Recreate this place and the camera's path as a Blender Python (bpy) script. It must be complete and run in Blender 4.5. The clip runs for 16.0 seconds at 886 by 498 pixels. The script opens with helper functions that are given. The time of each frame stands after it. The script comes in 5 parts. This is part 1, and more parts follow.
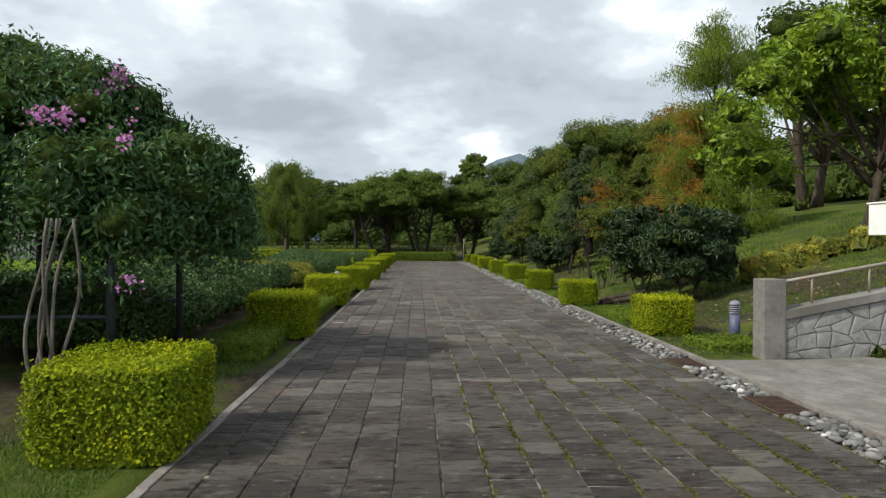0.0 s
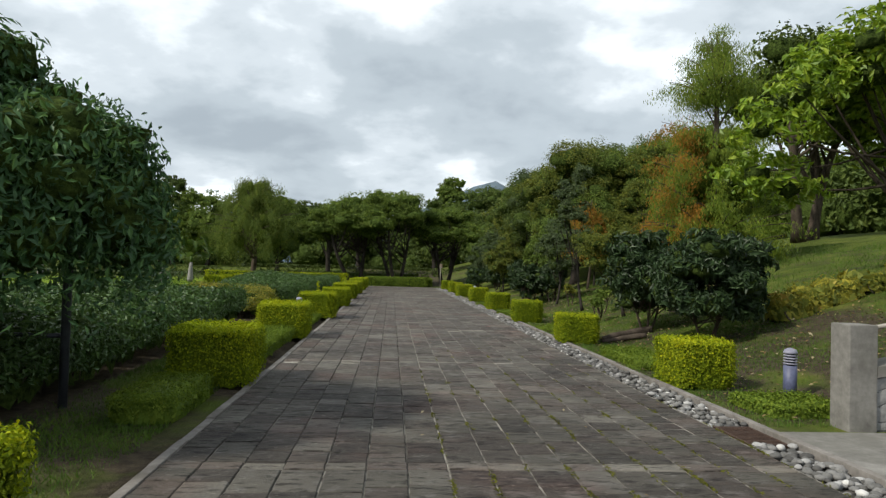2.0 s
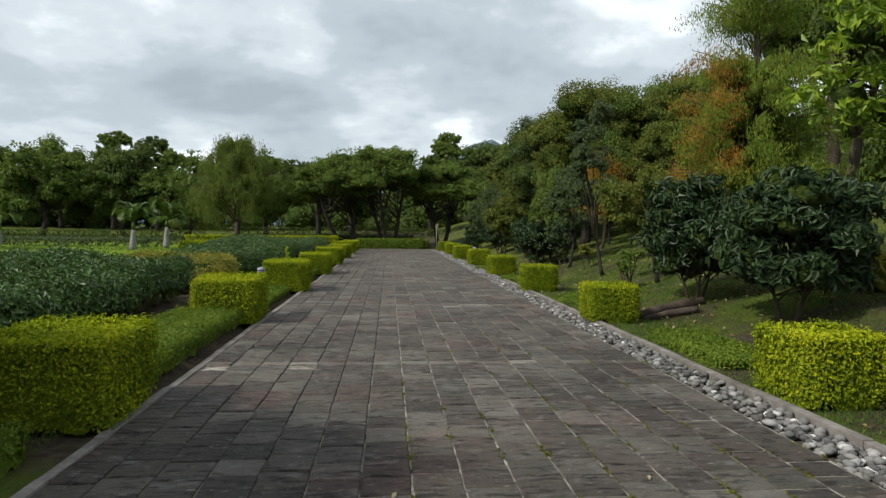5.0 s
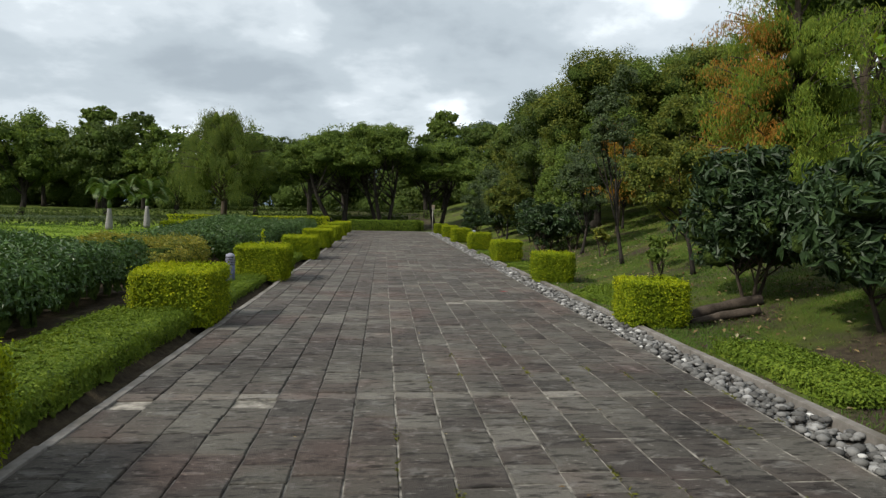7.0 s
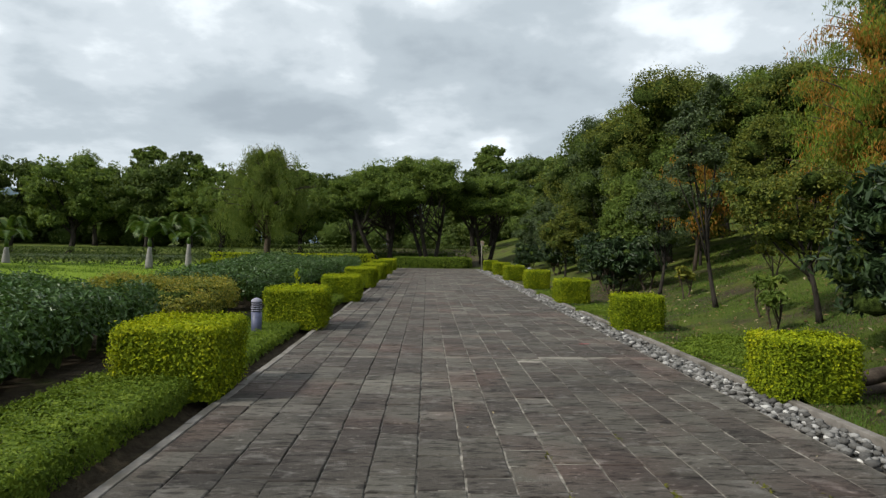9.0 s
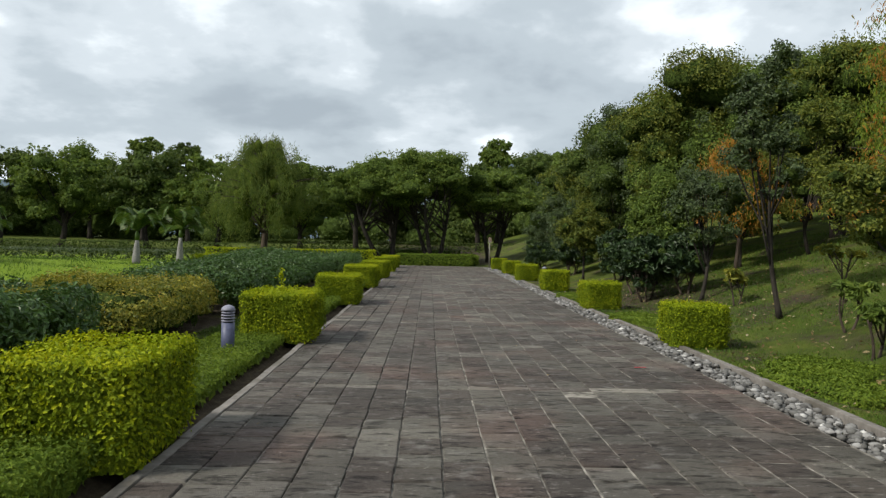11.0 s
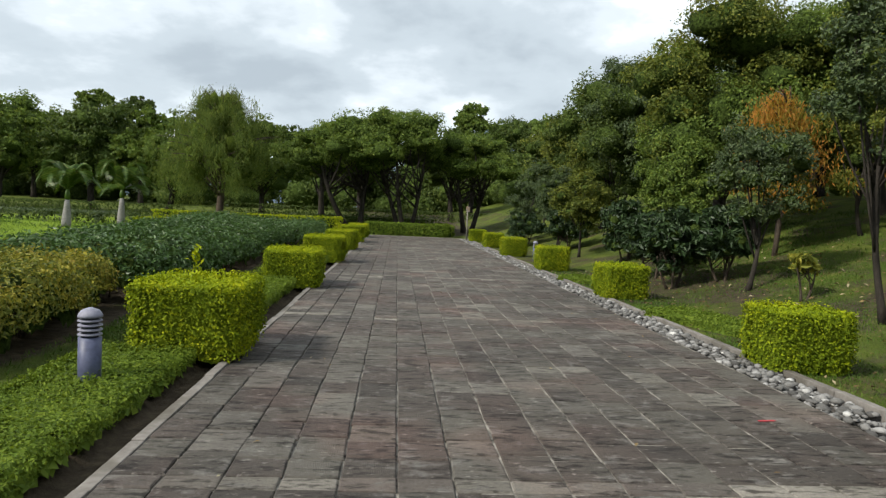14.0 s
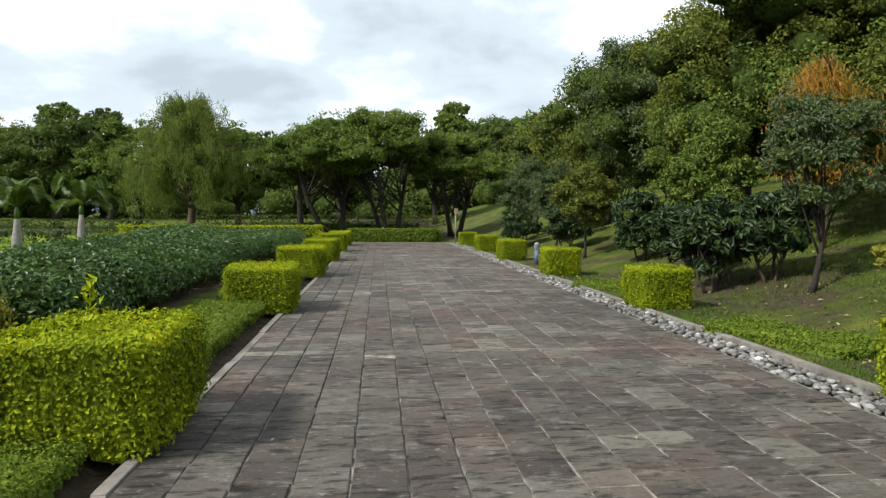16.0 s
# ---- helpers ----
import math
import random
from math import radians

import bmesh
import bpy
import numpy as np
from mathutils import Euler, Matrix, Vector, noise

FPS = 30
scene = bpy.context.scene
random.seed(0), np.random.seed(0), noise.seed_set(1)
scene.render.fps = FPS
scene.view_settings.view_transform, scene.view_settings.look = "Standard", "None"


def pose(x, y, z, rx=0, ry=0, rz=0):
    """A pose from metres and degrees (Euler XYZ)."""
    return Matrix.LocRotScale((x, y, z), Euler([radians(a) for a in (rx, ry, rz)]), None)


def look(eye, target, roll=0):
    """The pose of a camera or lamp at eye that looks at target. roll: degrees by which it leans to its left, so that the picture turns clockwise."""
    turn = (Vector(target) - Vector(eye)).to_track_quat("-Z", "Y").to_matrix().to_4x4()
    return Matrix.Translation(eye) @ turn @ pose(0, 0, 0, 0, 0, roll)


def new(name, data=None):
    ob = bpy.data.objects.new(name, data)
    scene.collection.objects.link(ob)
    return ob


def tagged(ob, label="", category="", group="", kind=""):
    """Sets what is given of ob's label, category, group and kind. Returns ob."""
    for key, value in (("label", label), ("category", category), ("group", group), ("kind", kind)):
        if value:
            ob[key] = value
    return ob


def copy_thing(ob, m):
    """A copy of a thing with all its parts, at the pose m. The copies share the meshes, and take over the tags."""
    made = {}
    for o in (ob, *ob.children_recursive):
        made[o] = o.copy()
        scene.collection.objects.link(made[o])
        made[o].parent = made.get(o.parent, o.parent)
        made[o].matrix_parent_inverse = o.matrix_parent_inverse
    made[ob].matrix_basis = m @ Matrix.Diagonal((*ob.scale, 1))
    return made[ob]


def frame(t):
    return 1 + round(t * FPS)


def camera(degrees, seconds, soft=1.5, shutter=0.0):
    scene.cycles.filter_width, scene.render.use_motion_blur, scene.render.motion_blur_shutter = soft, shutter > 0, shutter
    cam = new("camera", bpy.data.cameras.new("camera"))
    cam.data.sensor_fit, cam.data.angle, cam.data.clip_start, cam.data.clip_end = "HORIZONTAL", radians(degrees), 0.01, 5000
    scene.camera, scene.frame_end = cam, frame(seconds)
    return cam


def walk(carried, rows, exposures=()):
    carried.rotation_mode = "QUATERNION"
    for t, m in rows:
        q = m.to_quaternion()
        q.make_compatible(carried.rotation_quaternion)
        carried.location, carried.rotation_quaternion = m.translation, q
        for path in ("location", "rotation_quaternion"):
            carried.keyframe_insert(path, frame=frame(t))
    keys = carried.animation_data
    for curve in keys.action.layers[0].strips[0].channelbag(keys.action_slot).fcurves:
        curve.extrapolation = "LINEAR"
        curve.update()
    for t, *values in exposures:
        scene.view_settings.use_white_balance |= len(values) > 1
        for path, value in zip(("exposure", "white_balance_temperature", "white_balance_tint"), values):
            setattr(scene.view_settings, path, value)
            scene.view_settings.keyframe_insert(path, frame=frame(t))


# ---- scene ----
cam = camera(66.9, 16.0, soft=1.35)
METRES, EYE, TILT, LEAN, TURN = 17.6, 1.55, 0.0, 0.0, -2.2
ROWS = [
    (0.0, 0.0, 0.0, 0.0, 0.0, -0.62, -0.28),
    (0.5, -0.0014, 0.0321, 0.0001, -2.52, -1.19, -1.42),
    (1.0, -0.0004, 0.0646, -0.0006, -3.83, 0.66, -2.05),
    (1.5, -0.0049, 0.0982, -0.0033, -1.36, -1.26, -2.33),
    (2.0, -0.0052, 0.1311, -0.0015, -2.18, 1.61, -1.66),
    (2.5, -0.0053, 0.1631, -0.0019, -0.26, 0.19, -2.84),
    (3.0, -0.0068, 0.1954, -0.0022, -2.08, -1.27, -2.25),
    (3.5, -0.0048, 0.2284, -0.0018, -2.12, -3.26, -0.3),
    (6.0, 0.0081, 0.378, -0.0019, -2.55, -0.16, -0.69),
    (6.5, 0.0047, 0.4089, -0.004, 3.44, 0.28, -0.8),
    (7.0, 0.0036, 0.4424, -0.0026, -2.89, -3.36, -1.03),
    (7.5, 0.0004, 0.469, -0.0021, 2.17, -1.02, -1.65),
    (8.0, -0.0041, 0.5013, -0.0024, -1.23, -1.63, -1.58),
    (8.5, -0.0056, 0.5318, -0.0046, -1.52, 0.93, -0.79),
    (9.0, -0.0091, 0.5622, -0.004, 0.88, -0.29, -0.62),
    (11.5, -0.0273, 0.7131, -0.0049, 0.86, -0.77, -1.38),
    (12.0, -0.031, 0.7445, -0.0051, -3.07, -3.94, -1.77),
    (12.5, -0.0338, 0.7758, -0.0039, -0.97, -5.11, -2.64),
    (13.0, -0.0392, 0.8067, -0.0051, -0.45, -4.11, -1.83),
    (13.5, -0.0411, 0.838, -0.0057, -1.5, -1.57, -1.18),
    (14.0, -0.0449, 0.8677, -0.0052, -1.71, -3.18, -2.58),
    (14.5, -0.0497, 0.9008, -0.005, -1.87, -4.53, -1.91),
    (15.0, -0.0527, 0.9304, -0.0053, 0.0, -4.75, -1.44),
    (15.5, -0.0551, 0.9622, -0.0056, -3.94, -5.18, -1.66),
    (16.0, -0.0554, 0.9915, -0.0076, -3.28, -2.84, -0.18),
]
walk(cam, [(t, pose(0, 0, EYE, TILT, LEAN, TURN) @ pose(METRES * x, METRES * y, METRES * z, 90 + pitch, roll, yaw)) for t, x, y, z, yaw, pitch, roll in ROWS],
     [(0.0, 0.08), (0.5, 0.08), (1.0, -0.22), (1.5, 0.0), (2.0, 0.03), (2.5, -0.10), (3.0, -0.12), (3.5, 0.02), (6.0, -0.05), (7.0, 0.0), (8.0, -0.14), (9.0, -0.05), (11.6, 0.04), (12.0, 0.16), (12.5, 0.43), (13.0, 0.20), (13.5, 0.30), (14.5, 0.22), (15.0, 0.36), (15.5, 0.46), (16.0, 0.50)])

# ---- daylight: a broken overcast with a low veiled sun from behind the walker's left shoulder ----
SUN_FROM = Vector((-0.74, -0.36, 0.72)).normalized()
world = bpy.data.worlds.new("sky")
scene.world = world
world.use_nodes = True
wn, wl = world.node_tree.nodes, world.node_tree.links
wn.clear()


def node(tree, kind, **values):
    n = tree.nodes.new(kind)
    for key, value in values.items():
        if key in ("data_type", "blend_type", "operation", "noise_dimensions", "sky_type", "sun_disc", "feature", "distance", "normalize"):
            exec_set(n, key, value)
        else:
            n.inputs[key.replace("_", " ")].default_value = value
    return n


def exec_set(n, key, value):
    if key == "data_type": n.data_type = value
    elif key == "blend_type": n.blend_type = value
    elif key == "operation": n.operation = value
    elif key == "noise_dimensions": n.noise_dimensions = value
    elif key == "sky_type": n.sky_type = value
    elif key == "sun_disc": n.sun_disc = value
    elif key == "feature": n.feature = value
    elif key == "distance": n.distance = value
    elif key == "normalize": n.normalize = value


def ramp(tree, stops, smooth=False):
    r = tree.nodes.new("ShaderNodeValToRGB")
    r.color_ramp.interpolation = "EASE" if smooth else "LINEAR"
    while len(r.color_ramp.elements) < len(stops):
        r.color_ramp.elements.new(0.5)
    for e, (p, c) in zip(r.color_ramp.elements, stops):
        e.position, e.color = p, (*c, 1) if len(c) == 3 else c
    return r


wt = world.node_tree
sky = node(wt, "ShaderNodeTexSky", sky_type="NISHITA", sun_disc=False)
sky.sun_elevation = math.asin(SUN_FROM.z)
sky.sun_rotation = math.atan2(SUN_FROM.x, SUN_FROM.y)
co = wn.new("ShaderNodeTexCoord")
sep = wn.new("ShaderNodeSeparateXYZ")
wl.new(co.outputs["Generated"], sep.inputs[0])
lift = node(wt, "ShaderNodeMath", operation="ADD")
lift.inputs[1].default_value = 0.30
high = node(wt, "ShaderNodeMath", operation="MAXIMUM")
high.inputs[1].default_value = 0.05
wl.new(sep.outputs["Z"], lift.inputs[0])
wl.new(lift.outputs[0], high.inputs[0])
flat = []
for axis in ("X", "Y"):
    d = node(wt, "ShaderNodeMath", operation="DIVIDE")
    wl.new(sep.outputs[axis], d.inputs[0])
    wl.new(high.outputs[0], d.inputs[1])
    flat.append(d)
plane = wn.new("ShaderNodeCombineXYZ")
wl.new(flat[0].outputs[0], plane.inputs[0])
wl.new(flat[1].outputs[0], plane.inputs[1])
plane.inputs[2].default_value = 3.7
big = node(wt, "ShaderNodeTexNoise", Scale=1.35, Detail=7.0, Roughness=0.50, Distortion=0.12)
fine = node(wt, "ShaderNodeTexNoise", Scale=3.6, Detail=6.0, Roughness=0.52, Distortion=0.1)
wl.new(plane.outputs[0], big.inputs["Vector"])
wl.new(plane.outputs[0], fine.inputs["Vector"])
both = node(wt, "ShaderNodeMix", data_type="FLOAT")
both.inputs[0].default_value = 0.38
wl.new(big.outputs["Fac"], both.inputs[2])
wl.new(fine.outputs["Fac"], both.inputs[3])
cloud = ramp(wt, [(0.33, (4.4, 5.1, 5.7)), (0.44, (5.7, 6.5, 7.1)), (0.51, (7.4, 8.2, 8.8)), (0.57, (10.4, 11.2, 11.7)), (0.64, (14.6, 15.2, 15.5))], True)
wl.new(both.outputs[0], cloud.inputs[0])
gap = ramp(wt, [(0.60, (0.97, 0.97, 0.97)), (0.72, (0.8, 0.8, 0.8))])
wl.new(both.outputs[0], gap.inputs[0])
over = node(wt, "ShaderNodeMix", data_type="RGBA")
wl.new(gap.outputs[0], over.inputs[0])
wl.new(sky.outputs[0], over.inputs[6])
wl.new(cloud.outputs[0], over.inputs[7])
back = wn.new("ShaderNodeBackground")
back.inputs[1].default_value = 0.1
wl.new(over.outputs[2], back.inputs[0])
wl.new(back.outputs[0], wn.new("ShaderNodeOutputWorld").inputs[0])

lamp = bpy.data.lights.new("sun", "SUN")
lamp.energy, lamp.angle, lamp.color = 4.4, radians(5.0), (1.0, 0.95, 0.84)
new("sun", lamp).matrix_world = look(SUN_FROM * 60, (0, 0, 0))

# ---- materials ----


def surface(name, roughness=0.8, specular=0.3, metal=0.0):
    m = bpy.data.materials.new(name)
    m.use_nodes = True
    b = m.node_tree.nodes["Principled BSDF"]
    b.inputs["Roughness"].default_value = roughness
    b.inputs["Specular IOR Level"].default_value = specular
    b.inputs["Metallic"].default_value = metal
    return m, m.node_tree, b


def coords(tree, generated=False):
    c = tree.nodes.new("ShaderNodeTexCoord" if not generated else "ShaderNodeNewGeometry")
    return c.outputs["Object"] if not generated else c.outputs["Position"]


def noise_of(tree, scale, detail=4.0, rough=0.55, world_space=True, stretch=None, distort=0.0, shift=None):
    n = node(tree, "ShaderNodeTexNoise", Scale=scale, Detail=detail, Roughness=rough, Distortion=distort)
    src = coords(tree, world_space)
    if shift:
        by = node(tree, "ShaderNodeVectorMath", operation="ADD")
        far = node(tree, "ShaderNodeMath", operation="MULTIPLY")
        far.inputs[1].default_value = 61.0
        tree.links.new(shift, far.inputs[0])
        tree.links.new(src, by.inputs[0])
        tree.links.new(far.outputs[0], by.inputs[1])
        src = by.outputs[0]
    if stretch:
        mp = tree.nodes.new("ShaderNodeMapping")
        mp.inputs["Scale"].default_value = stretch
        tree.links.new(src, mp.inputs["Vector"])
        src = mp.outputs[0]
    tree.links.new(src, n.inputs["Vector"])
    return n


def mix(tree, fac, a, b, blend="MIX"):
    m = node(tree, "ShaderNodeMix", data_type="RGBA", blend_type=blend)
    for socket, value in ((m.inputs[0], fac), (m.inputs[6], a), (m.inputs[7], b)):
        if isinstance(value, (int, float)):
            socket.default_value = value
        elif isinstance(value, tuple):
            socket.default_value = (*value, 1)
        else:
            tree.links.new(value, socket)
    return m.outputs[2]


def bump(tree, b, height, strength, distance=0.01):
    n = node(tree, "ShaderNodeBump", Strength=strength, Distance=distance)
    tree.links.new(height, n.inputs["Height"])
    tree.links.new(n.outputs[0], b.inputs["Normal"])


def leaf_material(name, stops, roughness=0.55, specular=0.25, clear=0.3, patch=0.25, tone=0.80):
    """Leaves that differ one by one, and by patches of the plant; some light passes through them."""
    m, t, b = surface(name, roughness, specular)
    geo = t.nodes.new("ShaderNodeNewGeometry")
    n = noise_of(t, 1.4, 3.0)
    f = node(t, "ShaderNodeMix", data_type="FLOAT")
    f.inputs[0].default_value = patch
    t.links.new(geo.outputs["Random Per Island"], f.inputs[2])
    spread = node(t, "ShaderNodeMapRange")
    spread.inputs["From Min"].default_value, spread.inputs["From Max"].default_value = 0.3, 0.7
    t.links.new(n.outputs["Fac"], spread.inputs["Value"])
    t.links.new(spread.outputs[0], f.inputs[3])
    r = ramp(t, [(a, tuple(tone * v for v in c)) for a, c in stops])
    t.links.new(f.outputs[0], r.inputs[0])
    t.links.new(r.outputs[0], b.inputs["Base Color"])
    thin = t.nodes.new("ShaderNodeBsdfTranslucent")
    t.links.new(mix(t, 1.0, r.outputs[0], (1.0, 0.95, 0.55), "MULTIPLY"), thin.inputs[0])
    ms = t.nodes.new("ShaderNodeMixShader")
    ms.inputs[0].default_value = clear
    t.links.new(b.outputs[0], ms.inputs[1])
    t.links.new(thin.outputs[0], ms.inputs[2])
    t.links.new(ms.outputs[0], t.nodes["Material Output"].inputs[0])
    return m


def grain_material(name, low, high, scale=8.0, roughness=0.85, specular=0.2, relief=0.4, depth=0.01, stretch=None, stain=None, metal=0.0):
    """A surface of two tones in two scales, with fine relief and, where given, stains."""
    m, t, b = surface(name, roughness, specular, metal)
    a = noise_of(t, scale, 6.0, 0.6, True, stretch)
    c = noise_of(t, scale * 6, 4.0, 0.6, True, stretch)
    r = ramp(t, [(0.3, low), (0.7, high)])
    t.links.new(a.outputs["Fac"], r.inputs[0])
    col = mix(t, 0.5, r.outputs[0], c.outputs["Fac"], "SOFT_LIGHT")
    if stain:
        s = noise_of(t, scale * 0.35, 5.0, 0.65)
        sr = ramp(t, [(0.5, (0, 0, 0)), (0.66, (1, 1, 1))])
        t.links.new(s.outputs["Fac"], sr.inputs[0])
        col = mix(t, sr.outputs[0], col, stain)
    t.links.new(col, b.inputs["Base Color"])
    bump(t, b, c.outputs["Fac"], relief, depth)
    return m


SIDE_LEAF = leaf_material("side_golden_leaf", [(0.0, (0.08, 0.13, 0.008)), (0.5, (0.17, 0.23, 0.010)), (1.0, (0.30, 0.34, 0.014))], 0.65, 0.10, 0.30, 0.55, 0.85)
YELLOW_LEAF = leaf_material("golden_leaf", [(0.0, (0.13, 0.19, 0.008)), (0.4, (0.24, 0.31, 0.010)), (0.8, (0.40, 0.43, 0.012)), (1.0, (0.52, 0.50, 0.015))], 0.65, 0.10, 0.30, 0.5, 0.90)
DARK_LEAF = leaf_material("dark_glossy_leaf", [(0.0, (0.018, 0.036, 0.012)), (0.6, (0.034, 0.066, 0.022)), (1.0, (0.07, 0.12, 0.04))], 0.5, 0.28, 0.15, 0.25, 0.72)
BED_LEAF = leaf_material("bed_leaf", [(0.0, (0.04, 0.085, 0.02)), (0.6, (0.075, 0.15, 0.036)), (1.0, (0.15, 0.25, 0.065))], 0.42, 0.32, 0.2, 0.3, 0.68)
OLIVE_LEAF = leaf_material("olive_leaf", [(0.0, (0.07, 0.10, 0.02)), (0.4, (0.17, 0.19, 0.03)), (0.8, (0.36, 0.32, 0.04)), (1.0, (0.38, 0.20, 0.06))], 0.55, 0.2, 0.25, 0.4, 0.85)
TREE_LEAF = leaf_material("tree_leaf", [(0.0, (0.050, 0.082, 0.016)), (0.6, (0.095, 0.143, 0.025)), (1.0, (0.175, 0.215, 0.04))], 0.6, 0.18, 0.32, 0.25, 1.15)
DEEP_LEAF = leaf_material("deep_leaf", [(0.0, (0.040, 0.064, 0.016)), (0.6, (0.074, 0.112, 0.024)), (1.0, (0.145, 0.18, 0.038))], 0.6, 0.18, 0.28, tone=0.92)
WARM_LEAF = leaf_material("warm_leaf", [(0.0, (0.058, 0.082, 0.016)), (0.6, (0.120, 0.148, 0.024)), (1.0, (0.23, 0.23, 0.036))], 0.6, 0.18, 0.3, tone=0.95)
GREY_LEAF = leaf_material("grey_leaf", [(0.0, (0.04, 0.066, 0.026)), (0.6, (0.08, 0.12, 0.045)), (1.0, (0.15, 0.19, 0.07))], 0.55, 0.3, 0.22)
LIME_LEAF = leaf_material("lime_leaf", [(0.0, (0.09, 0.16, 0.015)), (0.5, (0.18, 0.29, 0.02)), (1.0, (0.34, 0.42, 0.04))], 0.45, 0.3, 0.35, tone=0.88)
WILLOW_LEAF = leaf_material("weeping_leaf", [(0.0, (0.06, 0.10, 0.02)), (0.6, (0.125, 0.175, 0.034)), (1.0, (0.23, 0.25, 0.05))], 0.6, 0.15, 0.32, 0.25, 0.95)
CYPRESS_LEAF = leaf_material("cypress_leaf", [(0.0, (0.07, 0.125, 0.016)), (0.6, (0.145, 0.21, 0.022)), (1.0, (0.26, 0.29, 0.034))], 0.6, 0.2, 0.35, tone=1.0)
RUST_LEAF = leaf_material("rust_leaf", [(0.0, (0.12, 0.14, 0.02)), (0.4, (0.24, 0.16, 0.02)), (0.7, (0.36, 0.15, 0.025)), (1.0, (0.46, 0.20, 0.03))], 0.6, 0.2, 0.35, 0.35, 1.0)
VINE_LEAF = leaf_material("vine_leaf", [(0.0, (0.018, 0.046, 0.018)), (0.6, (0.042, 0.092, 0.034)), (1.0, (0.11, 0.20, 0.06))], 0.5, 0.3, 0.32, 0.3, 1.35)
PALM_LEAF = leaf_material("palm_leaf", [(0.0, (0.05, 0.10, 0.02)), (0.6, (0.10, 0.18, 0.03)), (1.0, (0.24, 0.26, 0.07))], 0.45, 0.3, 0.3, tone=0.7)
COVER_LEAF = leaf_material("ground_cover_leaf", [(0.0, (0.065, 0.11, 0.012)), (0.6, (0.125, 0.185, 0.020)), (1.0, (0.21, 0.27, 0.032))], 0.65, 0.12, 0.28, tone=0.92)
GRASS_LEAF = leaf_material("grass_blade", [(0.0, (0.05, 0.10, 0.015)), (0.6, (0.10, 0.19, 0.022)), (1.0, (0.20, 0.26, 0.05))], 0.6, 0.2, 0.3, 0.5, tone=0.7)
PETAL = leaf_material("pink_petal", [(0.0, (0.40, 0.14, 0.42)), (1.0, (0.66, 0.32, 0.66))], 0.5, 0.2, 0.35, 0.25, 1.0)
# Inner foliage filler: leaf mottling, with deep shade put into its dark tone
INNER = grain_material("leafy_shade_core", (0.008, 0.016, 0.004), (0.095, 0.140, 0.030), 13, 0.95, 0.05, 1.0, 0.06)
CORE_CYPRESS = grain_material("cypress_inner", (0.035, 0.055, 0.008), (0.085, 0.11, 0.016), 9, 0.95, 0.05, 0.6, 0.03)
MOSS_LEAF = leaf_material("joint_moss_leaf", [(0.0, (0.06, 0.07, 0.012)), (1.0, (0.17, 0.17, 0.03))], 0.8, 0.1, 0.2, 0.4)
INNER_GOLD = grain_material("golden_fill", (0.07, 0.10, 0.008), (0.14, 0.18, 0.012), 14, 0.95, 0.05, 0.6, 0.03)
BARK = grain_material("bark", (0.035, 0.027, 0.021), (0.10, 0.08, 0.06), 9, 0.95, 0.1, 0.8, 0.03, (1, 1, 0.25))
DARK_BARK = grain_material("dark_bark", (0.016, 0.014, 0.012), (0.05, 0.043, 0.036), 9, 0.95, 0.1, 0.8, 0.03, (1, 1, 0.25))
PALE_BARK = grain_material("pale_bark", (0.06, 0.052, 0.044), (0.16, 0.145, 0.125), 7, 0.9, 0.15, 0.5, 0.02, (1, 1, 0.4))
PALM_BARK = grain_material("palm_bark", (0.153, 0.148, 0.143), (0.265, 0.255, 0.244), 9, 0.85, 0.2, 0.4, 0.02, (1, 1, 3))
CONCRETE = grain_material("concrete", (0.112, 0.106, 0.096), (0.212, 0.203, 0.186), 2.6, 0.9, 0.2, 0.35, 0.006, None, (0.12, 0.115, 0.10))
KERB = grain_material("kerb_stone", (0.116, 0.105, 0.095), (0.224, 0.207, 0.190), 3.5, 0.9, 0.2, 0.5, 0.006, None, (0.10, 0.09, 0.075))
RUBBLE = grain_material("rubble_stone", (0.16, 0.16, 0.157), (0.29, 0.285, 0.278), 4, 0.85, 0.25, 0.5, 0.012)
MORTAR = grain_material("mortar", (0.12, 0.117, 0.112), (0.21, 0.205, 0.195), 12, 0.95, 0.1, 0.5, 0.008)
BLUE_PAINT = grain_material("blue_grey_enamel", (0.055, 0.063, 0.115), (0.088, 0.099, 0.165), 5, 0.5, 0.35, 0.1, 0.002, None, (0.09, 0.095, 0.15))
PALE_CAP = grain_material("weathered_cap_enamel", (0.154, 0.154, 0.209), (0.231, 0.231, 0.275), 9, 0.6, 0.35, 0.2, 0.002)
BLACK_STEEL = grain_material("dark_painted_steel", (0.012, 0.014, 0.018), (0.035, 0.038, 0.045), 9, 0.55, 0.4, 0.15, 0.002)
RUST_STEEL = grain_material("rusty_grate_steel", (0.030, 0.016, 0.011), (0.065, 0.037, 0.025), 12, 0.8, 0.35, 0.4, 0.003)
RAIL_STEEL = grain_material("galvanised_rail", (0.143, 0.129, 0.105), (0.238, 0.219, 0.190), 8, 0.5, 0.5, 0.2, 0.002, None, (0.2, 0.12, 0.07))
WHITE_PAINT = grain_material("white_paint", (0.66, 0.67, 0.64), (0.80, 0.80, 0.77), 4, 0.5, 0.4, 0.1, 0.002)
BLUE_POST = grain_material("bright_blue_paint", (0.02, 0.08, 0.30), (0.04, 0.13, 0.42), 5, 0.5, 0.4, 0.1, 0.002)
MONOLITH = grain_material("monolith_granite", (0.055, 0.058, 0.060), (0.12, 0.124, 0.126), 0.9, 0.8, 0.3, 0.6, 0.05)
